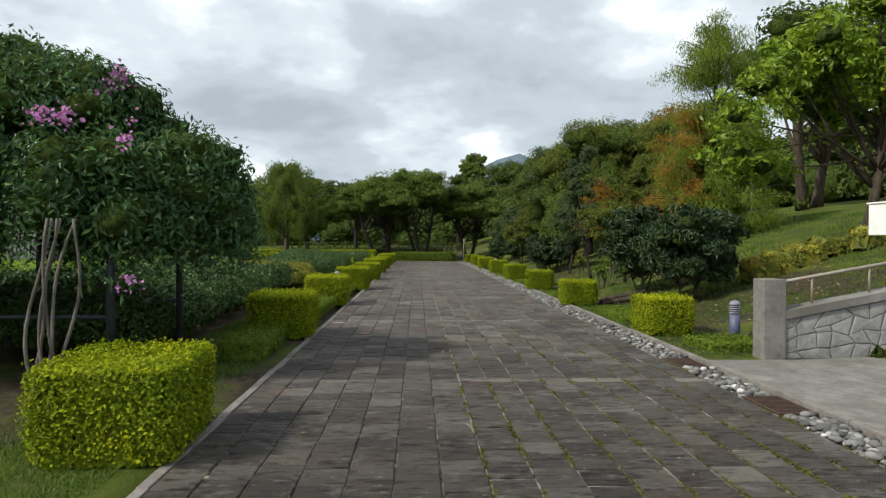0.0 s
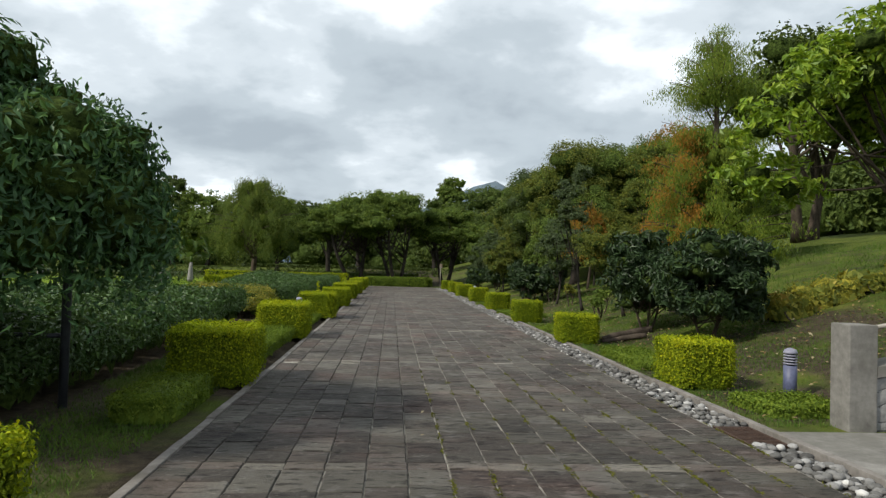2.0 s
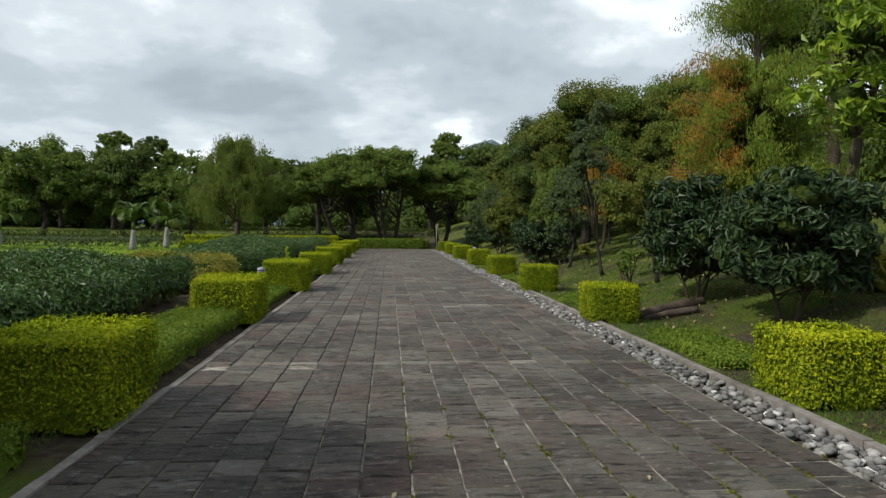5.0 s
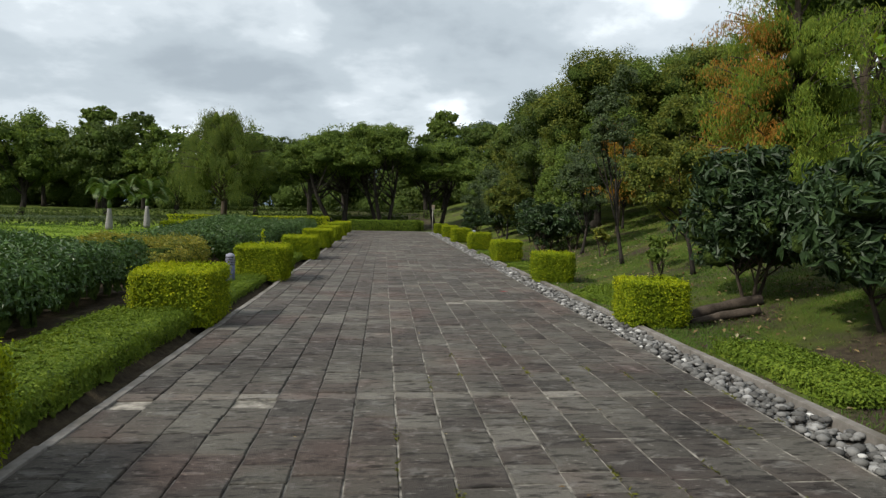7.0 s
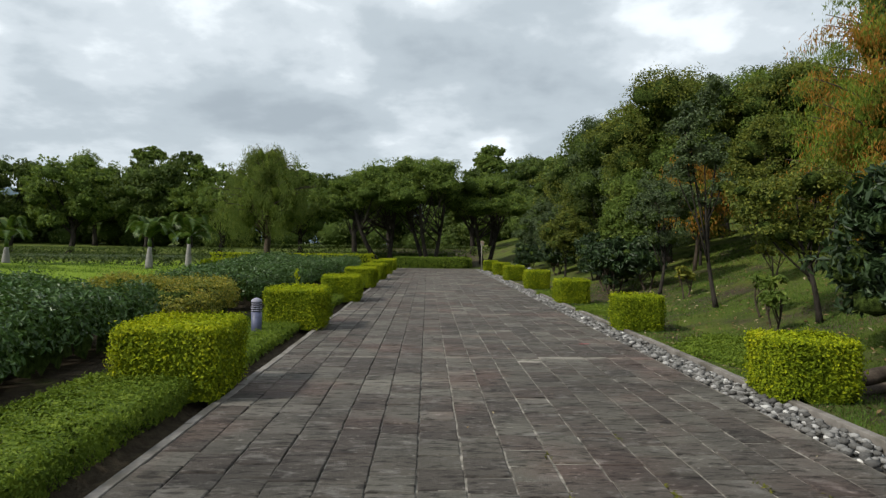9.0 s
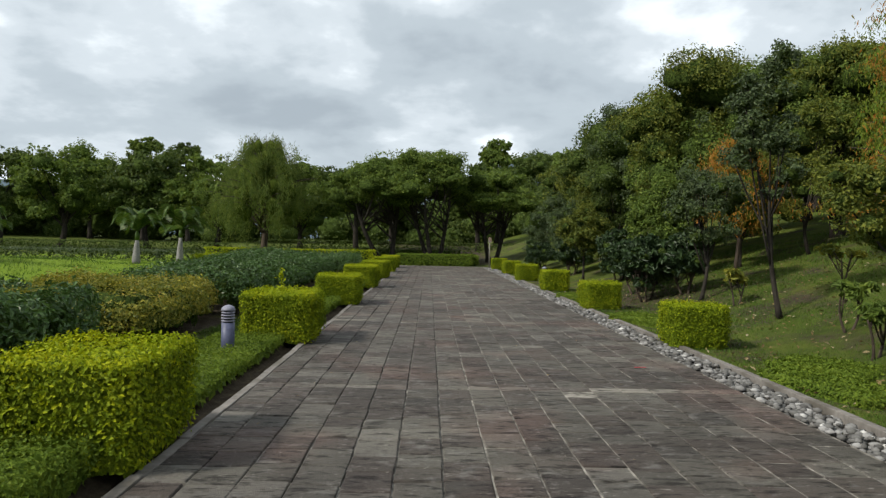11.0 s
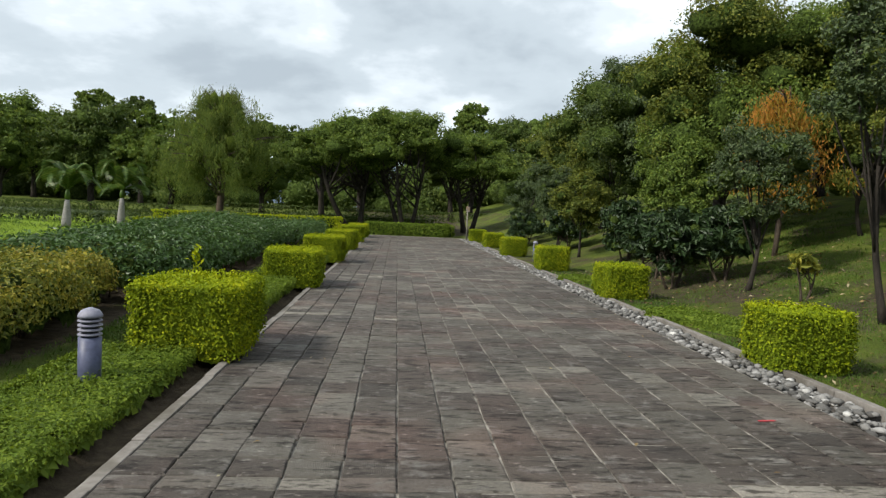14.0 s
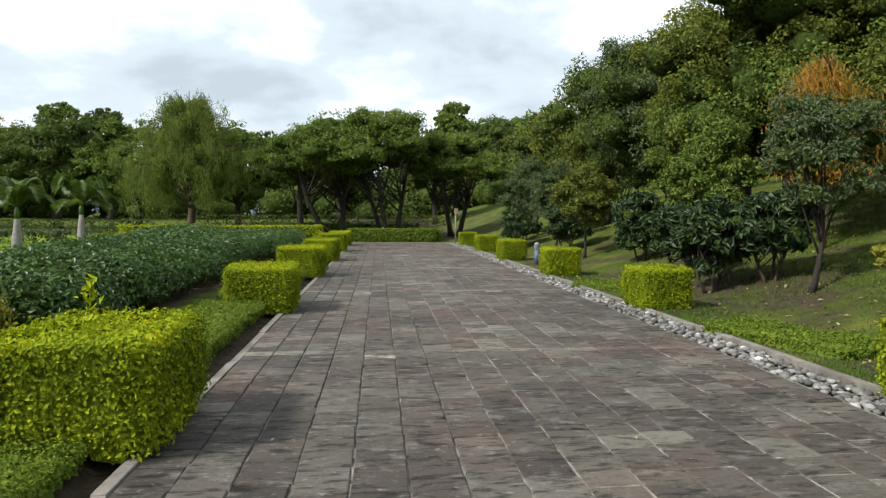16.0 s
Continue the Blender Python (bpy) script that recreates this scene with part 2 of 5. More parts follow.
LOG_WOOD = grain_material("dead_wood", (0.029, 0.023, 0.018), (0.085, 0.068, 0.055), 5, 0.95, 0.1, 0.7, 0.02)
# blue-grey base colour carries the haze of distance
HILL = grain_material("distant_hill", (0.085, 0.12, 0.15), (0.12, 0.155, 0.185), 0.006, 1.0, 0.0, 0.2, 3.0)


def pebble_material():
    m, t, b = surface("river_pebble", 0.85, 0.15)
    geo = t.nodes.new("ShaderNodeNewGeometry")
    r = ramp(t, [(0.0, (0.06, 0.058, 0.056)), (0.45, (0.12, 0.117, 0.112)), (0.85, (0.20, 0.195, 0.19)), (0.96, (0.29, 0.285, 0.28)), (1.0, (0.52, 0.51, 0.49))])
    t.links.new(geo.outputs["Random Per Island"], r.inputs[0])
    n = noise_of(t, 60, 4.0)
    t.links.new(mix(t, 0.45, r.outputs[0], n.outputs["Fac"], "SOFT_LIGHT"), b.inputs["Base Color"])
    bump(t, b, n.outputs["Fac"], 0.3, 0.004)
    return m


def slab_material(name="split_slate", gain=1.0):
    """Split dark slate: each slab its own tone, lichen and worn pale ridges over all."""
    m, t, b = surface(name, 0.8, 0.22)
    info = t.nodes.new("ShaderNodeObjectInfo")
    geo = t.nodes.new("ShaderNodeNewGeometry")
    add = node(t, "ShaderNodeMath", operation="ADD")
    t.links.new(info.outputs["Random"], add.inputs[0])
    t.links.new(geo.outputs["Random Per Island"], add.inputs[1])
    fr = node(t, "ShaderNodeMath", operation="FRACT")
    t.links.new(add.outputs[0], fr.inputs[0])
    tone = ramp(t, [(p, tuple(gain * v for v in c)) for p, c in ((0.0, (0.053, 0.048, 0.043)), (0.3, (0.074, 0.062, 0.055)), (0.6, (0.081, 0.075, 0.065)), (0.88, (0.103, 0.096, 0.084)), (1.0, (0.140, 0.130, 0.115)))])
    t.links.new(fr.outputs[0], tone.inputs[0])
    broad = noise_of(t, 0.55, 4.0, 0.6)
    br = ramp(t, [(0.35, (0.72, 0.70, 0.70)), (0.68, (1.25, 1.24, 1.20))])
    t.links.new(broad.outputs["Fac"], br.inputs[0])
    col = mix(t, 1.0, tone.outputs[0], br.outputs[0], "MULTIPLY")
    streak = noise_of(t, 6.0, 7.0, 0.66, True, (0.75, 1.2, 1.0), 0.25, fr.outputs[0])
    sr = ramp(t, [(0.55, (0, 0, 0)), (0.61, (0.5, 0.5, 0.5)), (0.70, (1, 1, 1))])
    t.links.new(streak.outputs["Fac"], sr.inputs[0])
    col = mix(t, sr.outputs[0], col, (0.150, 0.141, 0.130))
    chip = noise_of(t, 19.0, 5.0, 0.65, True, (0.7, 1.4, 1.0), 0.2, fr.outputs[0])
    cr = ramp(t, [(0.61, (0, 0, 0)), (0.68, (0.6, 0.6, 0.6))])
    t.links.new(chip.outputs["Fac"], cr.inputs[0])
    col = mix(t, cr.outputs[0], col, (0.27, 0.25, 0.225))
    dark = noise_of(t, 11.0, 6.0, 0.66, True, (0.5, 1.6, 1.0), 0.2, fr.outputs[0])
    dr = ramp(t, [(0.37, (0.25, 0.24, 0.23)), (0.44, (0.7, 0.7, 0.7)), (0.49, (1, 1, 1))])
    t.links.new(dark.outputs["Fac"], dr.inputs[0])
    col = mix(t, 1.0, col, dr.outputs[0], "MULTIPLY")
    # Shade on the near walk, painted as a patchy darker tone fading by y=24
    shade_noise = noise_of(t, 0.33, 5.0, 0.6)
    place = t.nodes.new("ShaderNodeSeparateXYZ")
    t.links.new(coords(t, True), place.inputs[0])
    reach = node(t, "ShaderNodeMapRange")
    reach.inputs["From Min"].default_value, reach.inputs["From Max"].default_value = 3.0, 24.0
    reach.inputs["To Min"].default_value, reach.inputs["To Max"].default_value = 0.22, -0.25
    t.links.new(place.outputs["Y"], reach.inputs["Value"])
    near_shade = node(t, "ShaderNodeMath", operation="ADD")
    t.links.new(shade_noise.outputs["Fac"], near_shade.inputs[0])
    t.links.new(reach.outputs[0], near_shade.inputs[1])
    shade_ramp = ramp(t, [(0.40, (0, 0, 0)), (0.72, (1, 1, 1))])
    t.links.new(near_shade.outputs[0], shade_ramp.inputs[0])
    col = mix(t, shade_ramp.outputs[0], col, mix(t, 1.0, col, (0.63, 0.63, 0.62), "MULTIPLY"))
    red = noise_of(t, 0.8, 3.0, 0.5)
    rr = ramp(t, [(0.52, (0, 0, 0)), (0.66, (0.55, 0.55, 0.55))])
    t.links.new(red.outputs["Fac"], rr.inputs[0])
    col = mix(t, rr.outputs[0], col, mix(t, 1.0, col, (1.18, 0.88, 0.86), "MULTIPLY"))
    fine = noise_of(t, 42, 8.0, 0.8)
    col = mix(t, 0.8, col, fine.outputs["Fac"], "OVERLAY")
    t.links.new(col, b.inputs["Base Color"])
    cleft = noise_of(t, 7, 9.0, 0.7, True, (0.45, 1.7, 1.0), 0.2)
    summed = node(t, "ShaderNodeMix", data_type="FLOAT")
    summed.inputs[0].default_value = 0.3
    t.links.new(cleft.outputs["Fac"], summed.inputs[2])
    t.links.new(fine.outputs["Fac"], summed.inputs[3])
    bump(t, b, summed.outputs[0], 1.0, 0.03)
    return m


def ground_material():
    """Lawn and bare soil in patches: brown earth under the shrubs, green beyond."""
    m, t, b = surface("lawn_and_soil", 0.95, 0.1)
    g = noise_of(t, 1.1, 5.0, 0.6)
    gr = ramp(t, [(0.3, (0.042, 0.060, 0.012)), (0.55, (0.074, 0.098, 0.016)), (0.75, (0.130, 0.128, 0.034))])
    t.links.new(g.outputs["Fac"], gr.inputs[0])
    fine = noise_of(t, 45, 4.0, 0.7)
    lush = t.nodes.new("ShaderNodeAttribute")
    lush.attribute_name = "lush"
    turf = mix(t, lush.outputs["Fac"], gr.outputs[0], mix(t, g.outputs["Fac"], (0.10, 0.165, 0.010), (0.15, 0.21, 0.016)))
    col = mix(t, 0.6, turf, fine.outputs["Fac"], "OVERLAY")
    soil = noise_of(t, 9, 5.0, 0.65)
    so = ramp(t, [(0.3, (0.026, 0.020, 0.014)), (0.7, (0.085, 0.068, 0.045))])
    t.links.new(soil.outputs["Fac"], so.inputs[0])
    vc = t.nodes.new("ShaderNodeAttribute")
    vc.attribute_name = "bare"
    patch = noise_of(t, 0.75, 5.0, 0.62)
    s = node(t, "ShaderNodeMath", operation="ADD")
    t.links.new(vc.outputs["Fac"], s.inputs[0])
    t.links.new(patch.outputs["Fac"], s.inputs[1])
    sr = ramp(t, [(0.62, (0, 0, 0)), (0.78, (1, 1, 1))])
    t.links.new(s.outputs[0], sr.inputs[0])
    t.links.new(mix(t, sr.outputs[0], col, so.outputs[0]), b.inputs["Base Color"])
    bump(t, b, fine.outputs["Fac"], 0.8, 0.04)
    return m


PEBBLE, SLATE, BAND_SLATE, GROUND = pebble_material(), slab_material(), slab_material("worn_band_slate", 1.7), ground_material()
JOINT = grain_material("sandy_joint", (0.012, 0.011, 0.010), (0.34, 0.315, 0.275), 7.0, 0.95, 0.1, 0.6, 0.01)

# ---- building tools ----
rng = np.random.default_rng(7)


def unit(v):
    return v / np.maximum(np.linalg.norm(v, axis=-1, keepdims=True), 1e-9)


class Geo:
    """Triangles gathered in numpy and turned into one mesh; each bunch has a material slot and its shading."""

    def __init__(self):
        self.v, self.f, self.m, self.s, self.n = [], [], [], [], 0

    def add(self, verts, tris, slot=0, smooth=False):
        verts, tris = np.asarray(verts, float).reshape(-1, 3), np.asarray(tris, int).reshape(-1, 3)
        self.v.append(verts)
        self.f.append(tris + self.n)
        self.m.append(np.full(len(tris), slot))
        self.s.append(np.full(len(tris), smooth))
        self.n += len(verts)
        return self

    def mesh(self, name, materials):
        v, f = np.concatenate(self.v), np.concatenate(self.f)
        me = bpy.data.meshes.new(name)
        me.vertices.add(len(v))
        me.vertices.foreach_set("co", v.astype(np.float32).ravel())
        me.loops.add(len(f) * 3)
        me.loops.foreach_set("vertex_index", f.astype(np.int32).ravel())
        me.polygons.add(len(f))
        me.polygons.foreach_set("loop_start", np.arange(0, len(f) * 3, 3, dtype=np.int32))
        me.polygons.foreach_set("material_index", np.concatenate(self.m).astype(np.int32))
        me.polygons.foreach_set("use_smooth", np.concatenate(self.s))
        for m in materials if isinstance(materials, (list, tuple)) else [materials]:
            me.materials.append(m)
        me.update(calc_edges=True)
        return me


def part(name, geo, materials, parent=None, label=""):
    """One mesh object out of a Geo or a bmesh, under its thing."""
    if isinstance(geo, Geo):
        me = geo.mesh(name, materials)
    else:
        me = bpy.data.meshes.new(name)
        geo.to_mesh(me)
        geo.free()
        me.materials.append(materials)
    ob = new(name, me)
    if parent:
        ob.parent = parent
    if label:
        tagged(ob, label)
    return ob


def thing(name, place, label, category, group="", turn=0.0):
    ob = new(name)
    ob.empty_display_size = 0.2
    ob.matrix_world = pose(*place, 0, 0, turn)
    return tagged(ob, label, category, group)


def ball(n):
    bm = bmesh.new()
    bmesh.ops.create_icosphere(bm, subdivisions=n, radius=1)
    v = np.array([x.co for x in bm.verts])
    f = np.array([[x.index for x in p.verts] for p in bm.faces])
    bm.free()
    return v, f


BALL = {n: ball(n) for n in (1, 2, 3)}


def lump(geo, centre, radii, slot=0, n=2, rough=0.12, seed=0):
    v, f = BALL[n]
    r = np.random.default_rng(seed)
    wobble = 1 + rough * np.sin(v @ r.normal(0, 2.6, (3, 3)) + r.uniform(0, 6, 3)).sum(1, keepdims=True) / 1.7
    geo.add(np.asarray(centre) + v * wobble * np.asarray(radii), f, slot, True)


def tube(geo, points, radii, sides=8, slot=0, cap=True):
    """A tapered round limb along a line of points."""
    p = np.asarray(points, float)
    r = np.broadcast_to(np.asarray(radii, float), (len(p),))
    d = unit(np.gradient(p, axis=0))
    ref = np.array([0.31, 0.17, 0.93]) if abs(d[0, 2]) < 0.8 else np.array([0.95, 0.2, 0.1])
    a = unit(np.cross(d, ref))
    b = np.cross(d, a)
    w = np.linspace(0, 2 * np.pi, sides, endpoint=False)
    v = (p[:, None] + r[:, None, None] * (np.cos(w)[None, :, None] * a[:, None] + np.sin(w)[None, :, None] * b[:, None])).reshape(-1, 3)
    tris = []
    for i in range(len(p) - 1):
        for j in range(sides):
            q, k = i * sides + j, i * sides + (j + 1) % sides
            tris += [(q, k, k + sides), (q, k + sides, q + sides)]
    if cap:
        v = np.vstack([v, p[:1], p[-1:]])
        e = len(p) * sides
        for j in range(sides):
            k = (j + 1) % sides
            tris += [(e, k, j), (e + 1, e - sides + j, e - sides + k)]
    geo.add(v, tris, slot, True)


def curve_points(a, b, bend, n=6):
    t = np.linspace(0, 1, n)[:, None]
    a, b = np.asarray(a, float), np.asarray(b, float)
    return a + (b - a) * t + np.asarray(bend) * np.sin(np.pi * t)


def leaves(geo, places, normals, length, aspect=0.5, spread=0.6, droop=0.0, fold=0.18, slot=0, r=rng):
    """Folded pointed leaves, each a pair of triangles, facing roughly outwards."""
    n = len(places)
    if not n:
        return
    face = unit(normals + spread * r.normal(0, 1, (n, 3)))
    along = r.normal(0, 1, (n, 3))
    along[:, 2] -= droop
    along = unit(along - face * (along * face).sum(1, keepdims=True) * (1.0 if droop < 1.5 else 0.3))
    side = unit(np.cross(face, along))
    size = length * r.uniform(0.65, 1.3, (n, 1))
    up = unit(np.cross(along, side))
    root = places - along * size * 0.5
    wide = side * size * aspect * 0.5
    mid = root + along * size * 0.48 + up * size * fold
    v = np.stack([root, mid - wide, root + along * size, mid + wide], 1).reshape(-1, 3)
    q = np.arange(n)[:, None] * 4
    geo.add(v, np.hstack([q, q + 2, q + 1, q, q + 3, q + 2]).reshape(-1, 3), slot)


def box_skin(n, hx, hy, h, edge, r, base=0.0):
    """Random places on the top and sides of a round-edged clipped block, with the outward way of each."""
    areas = np.array([4 * hx * hy, 2 * hx * h, 2 * hx * h, 2 * hy * h, 2 * hy * h])
    k = r.choice(5, n, p=areas / areas.sum())
    u, w = r.uniform(-1, 1, n), r.uniform(-1, 1, n)
    z = base + (h - base) * (w + 1) / 2
    p = np.empty((n, 3))
    for i in range(5):
        s = k == i
        p[s] = np.stack([(u * hx, w * hy, 0 * u + h), (u * hx, 0 * u - hy, z), (u * hx, 0 * u + hy, z), (0 * u - hx, u * hy, z), (0 * u + hx, u * hy, z)][i], 1)[s]
    q = np.stack([np.clip(p[:, 0], edge - hx, hx - edge), np.clip(p[:, 1], edge - hy, hy - edge), np.minimum(p[:, 2], h - edge * 0.5)], 1)
    d = p - q
    nrm = unit(d * np.array([1, 1, 1.6]))
    return q + nrm * edge * np.array([1, 1, 0.5]), nrm


def height(x, y):
    """The lie of the land: a bank that rises beside the walk, a mound in the lawn, and higher ground beyond its end."""
    x, y = np.asarray(x, float), np.asarray(y, float)
    s = np.maximum(x - 4.9, 0)
    s = s * s / (s + 0.5)
    z = 6.0 * (1 - np.exp(-0.055 * s)) * np.clip((y - 8.95) / 0.5, 0.0, 1)
    z = z + 0.55 * np.exp(-((x + 22) ** 2 + (y - 38) ** 2) / 80)
    e = np.clip(y - 57, 0, 50)
    z = z + 0.026 * e + 0.02 * np.clip(-x - 35, 0, 60)
    near = np.clip((np.abs(x - 1.0) - 3.2) / 1.5, 0, 1) * np.clip((np.hypot(x, y - 25)) / 30, 0.3, 1)
    return z + near * 0.05 * (np.sin(x * 1.3 + y * 0.4) + np.sin(y * 0.9 - x * 0.5)) * np.clip((np.abs(x - 1) - 3) / 4, 0, 1)


def on_ground(x, y, dz=0.0):
    return (x, y, float(height(x, y)) + dz)


def box(bm, lo, hi, bevel=0.0, taper=0.0):
    lo, hi = Vector(lo), Vector(hi)
    made = bmesh.ops.create_cube(bm, size=1.0)["verts"]
    for v in made:
        v.co = Vector(((lo[i] + hi[i]) / 2 + v.co[i] * (hi[i] - lo[i]) for i in range(3)))
    if bevel:
        edges = list({e for v in made for e in v.link_edges})
        bmesh.ops.bevel(bm, geom=edges, offset=bevel, segments=2, affect="EDGES", profile=0.6)
    return made

# ---- the ground, the walk and its edges ----
PATH_L, PATH_R, PATH_END = -1.68, 3.27, 52.3


def grid(xs, ys):
    gx, gy = np.meshgrid(xs, ys)
    n, m = len(xs), len(ys)
    q = (np.arange(m - 1)[:, None] * n + np.arange(n - 1)[None]).reshape(-1, 1)
    return gx.ravel(), gy.ravel(), np.hstack([q, q + 1, q + n + 1, q, q + n + 1, q + n]).reshape(-1, 3)


xs = np.unique(np.concatenate([-np.geomspace(60, 3000, 14), np.arange(-60, -12, 2.0), np.arange(-12, -2.1, 0.3), [-2.0, -1.92, -1.76], [-1.70, 3.76, 3.86], np.arange(4.0, 24, 0.35), np.arange(24, 60, 2.0), np.geomspace(60, 3000, 14)]))
ys = np.unique(np.concatenate([-np.geomspace(12, 3000, 14), np.arange(-12, 40, 0.5), np.arange(40, 120, 2.0), np.geomspace(120, 4000, 16), [52.2, 52.4, 8.9, 8.95, 9.2, 9.45]]))
gx, gy, gf = grid(xs, ys)
gz = height(gx, gy)
under = (gx > -1.73) & (gx < 3.80) & (gy < 52.3)
gz = np.where(under, -0.12, gz - 0.005)
gz = np.where((gx > -1.95) & (gx < -1.73) & (gy > 10.6) & (gy < 52.3), -0.07, gz)
ground = part("ground", Geo().add(np.stack([gx, gy, gz], 1), gf, 0, True), GROUND)
bare = np.zeros(len(gx))
bare += 0.07 * np.exp(-((gx + 3.1) / 1.6) ** 2) + 0.3 * ((gx < -3.3) & (gx > -9) & (gy > 8.5) & (gy < 46))
bare += 0.16 * np.exp(-((gx - 4.2) / 0.7) ** 2) + 0.12 * np.exp(-(((gx - 6.2) / 1.5) ** 2 + ((gy - 29) / 4) ** 2)) * 2 + 0.14 * np.exp(-(((gx - 6) / 2) ** 2 + ((gy - 14) / 3.5) ** 2))
bare += 0.2 * np.exp(-(((gx - 7.5) / 2.5) ** 2 + ((gy - 11.5) / 2.0) ** 2))
bare += 0.10 * ((gx > 4) & (gx < 16) & (gy > 9) & (gy < 50))
bare += 0.22 * ((gx > -5) & (gx < -1.7) & (gy < 10.6) & (gy > 5.2))
bare += 0.5 * ((gx > -2.1) & (gx < -1.7) & (gy > 10.6) & (gy < 52))
bare += 0.16 * ((gx > -6) & (gx < 9) & (gy > 56))
ground.data.attributes.new("bare", "FLOAT", "POINT").data.foreach_set("value", bare.astype(np.float32))
lush = np.clip((-gx - 8.6) / 0.6, 0, 1) * np.clip((gy - 6) / 4, 0, 1) * np.clip((62 - gy) / 3, 0, 1)
ground.data.attributes.new("lush", "FLOAT", "POINT").data.foreach_set("value", lush.astype(np.float32))
tagged(ground, "green lawn with bare earth patches rising to a bank", "ground", kind="structure")

# bedding under the slabs
bm = bmesh.new()
box(bm, (PATH_L + 0.02, -10, -0.12), (0.3, PATH_END, -0.016))
box(bm, (0.3, -10, -0.12), (PATH_R, PATH_END, -0.007))
path = tagged(part("path", bm, JOINT), "wide straight walk of dark split slate slabs", "path", kind="structure")
# soil under the pebbles
bm = bmesh.new()
box(bm, (PATH_R, -10, -0.12), (3.70, PATH_END, -0.055))
bed = tagged(part("drain_bed", bm, grain_material("drain_soil", (0.03, 0.027, 0.023), (0.09, 0.08, 0.07), 9)), "earth bed of the pebble drain", "ground", kind="structure")

# concrete kerbs along both sides, cast in lengths
kerb_right = new("kerb_right")
tagged(kerb_right, "low weathered concrete kerb beside the pebble drain", "kerb", kind="structure")
kerb_left = new("kerb_left")
tagged(kerb_left, "pale stone edging flush with the walk", "kerb", kind="structure")
kr = random.Random(3)
for side, x0, x1, z1, step, owner in (("r", 3.70, 3.79, 0.035, 1.5, kerb_right), ("l", PATH_L - 0.065, PATH_L + 0.015, 0.010, 0.8, kerb_left)):
    y = -6.0
    while y < PATH_END - 0.1:
        ln = min(step * kr.uniform(0.9, 1.1), PATH_END - y)
        bm = bmesh.new()
        j = kr.uniform(-0.006, 0.006)
        box(bm, (x0 + j, y + 0.004, -0.1), (x1 + j, y + ln - 0.004, z1 + kr.uniform(-0.008, 0.006)), 0.008)
        part("kerb_stone", bm, KERB, owner)
        y += ln

# the pale strip across the end of the walk
bm = bmesh.new()
box(bm, (PATH_L - 0.1, PATH_END, -0.1), (3.79, PATH_END + 0.12, 0.02), 0.008)
tagged(part("kerb_end", bm, KERB), "pale stone edging across the end of the walk", "kerb", kind="structure")

# side path of concrete, to the right, behind the stone wall
bm = bmesh.new()
nx = 26
rows = []
for yv in (-8.0, 8.62):
    rows.append([[bm.verts.new((3.79 + 10.5 * i / nx, yv, zz + 0.35 * max(0, i / nx - 0.12))) for i in range(nx + 1)] for zz in (-0.15, 0.022)])
for i in range(nx):
    (a0, a1), (b0, b1) = rows[0], rows[1]
    bm.faces.new((a1[i], a1[i + 1], b1[i + 1], b1[i]))
    bm.faces.new((b0[i], b1[i], b1[i + 1], b0[i + 1]))
    bm.faces.new((a0[i], a0[i + 1], a1[i + 1], a1[i]))
bm.faces.new((rows[0][0][0], rows[0][1][0], rows[1][1][0], rows[1][0][0]))
bmesh.ops.recalc_face_normals(bm, faces=bm.faces)
tagged(part("pavement", bm, CONCRETE), "worn grey concrete side path sloping up gently", "pavement", kind="structure")

# far blue hills beyond the trees; the haze is painted into their colour
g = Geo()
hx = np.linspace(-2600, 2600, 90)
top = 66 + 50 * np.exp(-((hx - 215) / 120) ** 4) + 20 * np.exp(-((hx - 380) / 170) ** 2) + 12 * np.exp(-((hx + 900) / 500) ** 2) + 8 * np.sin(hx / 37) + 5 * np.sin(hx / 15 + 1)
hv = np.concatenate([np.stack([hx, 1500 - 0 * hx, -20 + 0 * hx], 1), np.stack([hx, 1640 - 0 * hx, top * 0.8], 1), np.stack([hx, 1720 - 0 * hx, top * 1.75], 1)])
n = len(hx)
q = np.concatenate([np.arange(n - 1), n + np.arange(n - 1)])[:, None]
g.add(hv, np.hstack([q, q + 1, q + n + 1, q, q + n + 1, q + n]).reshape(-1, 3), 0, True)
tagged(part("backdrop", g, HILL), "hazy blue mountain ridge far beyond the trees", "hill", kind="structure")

# ---- clipped golden hedge blocks along both edges of the walk ----


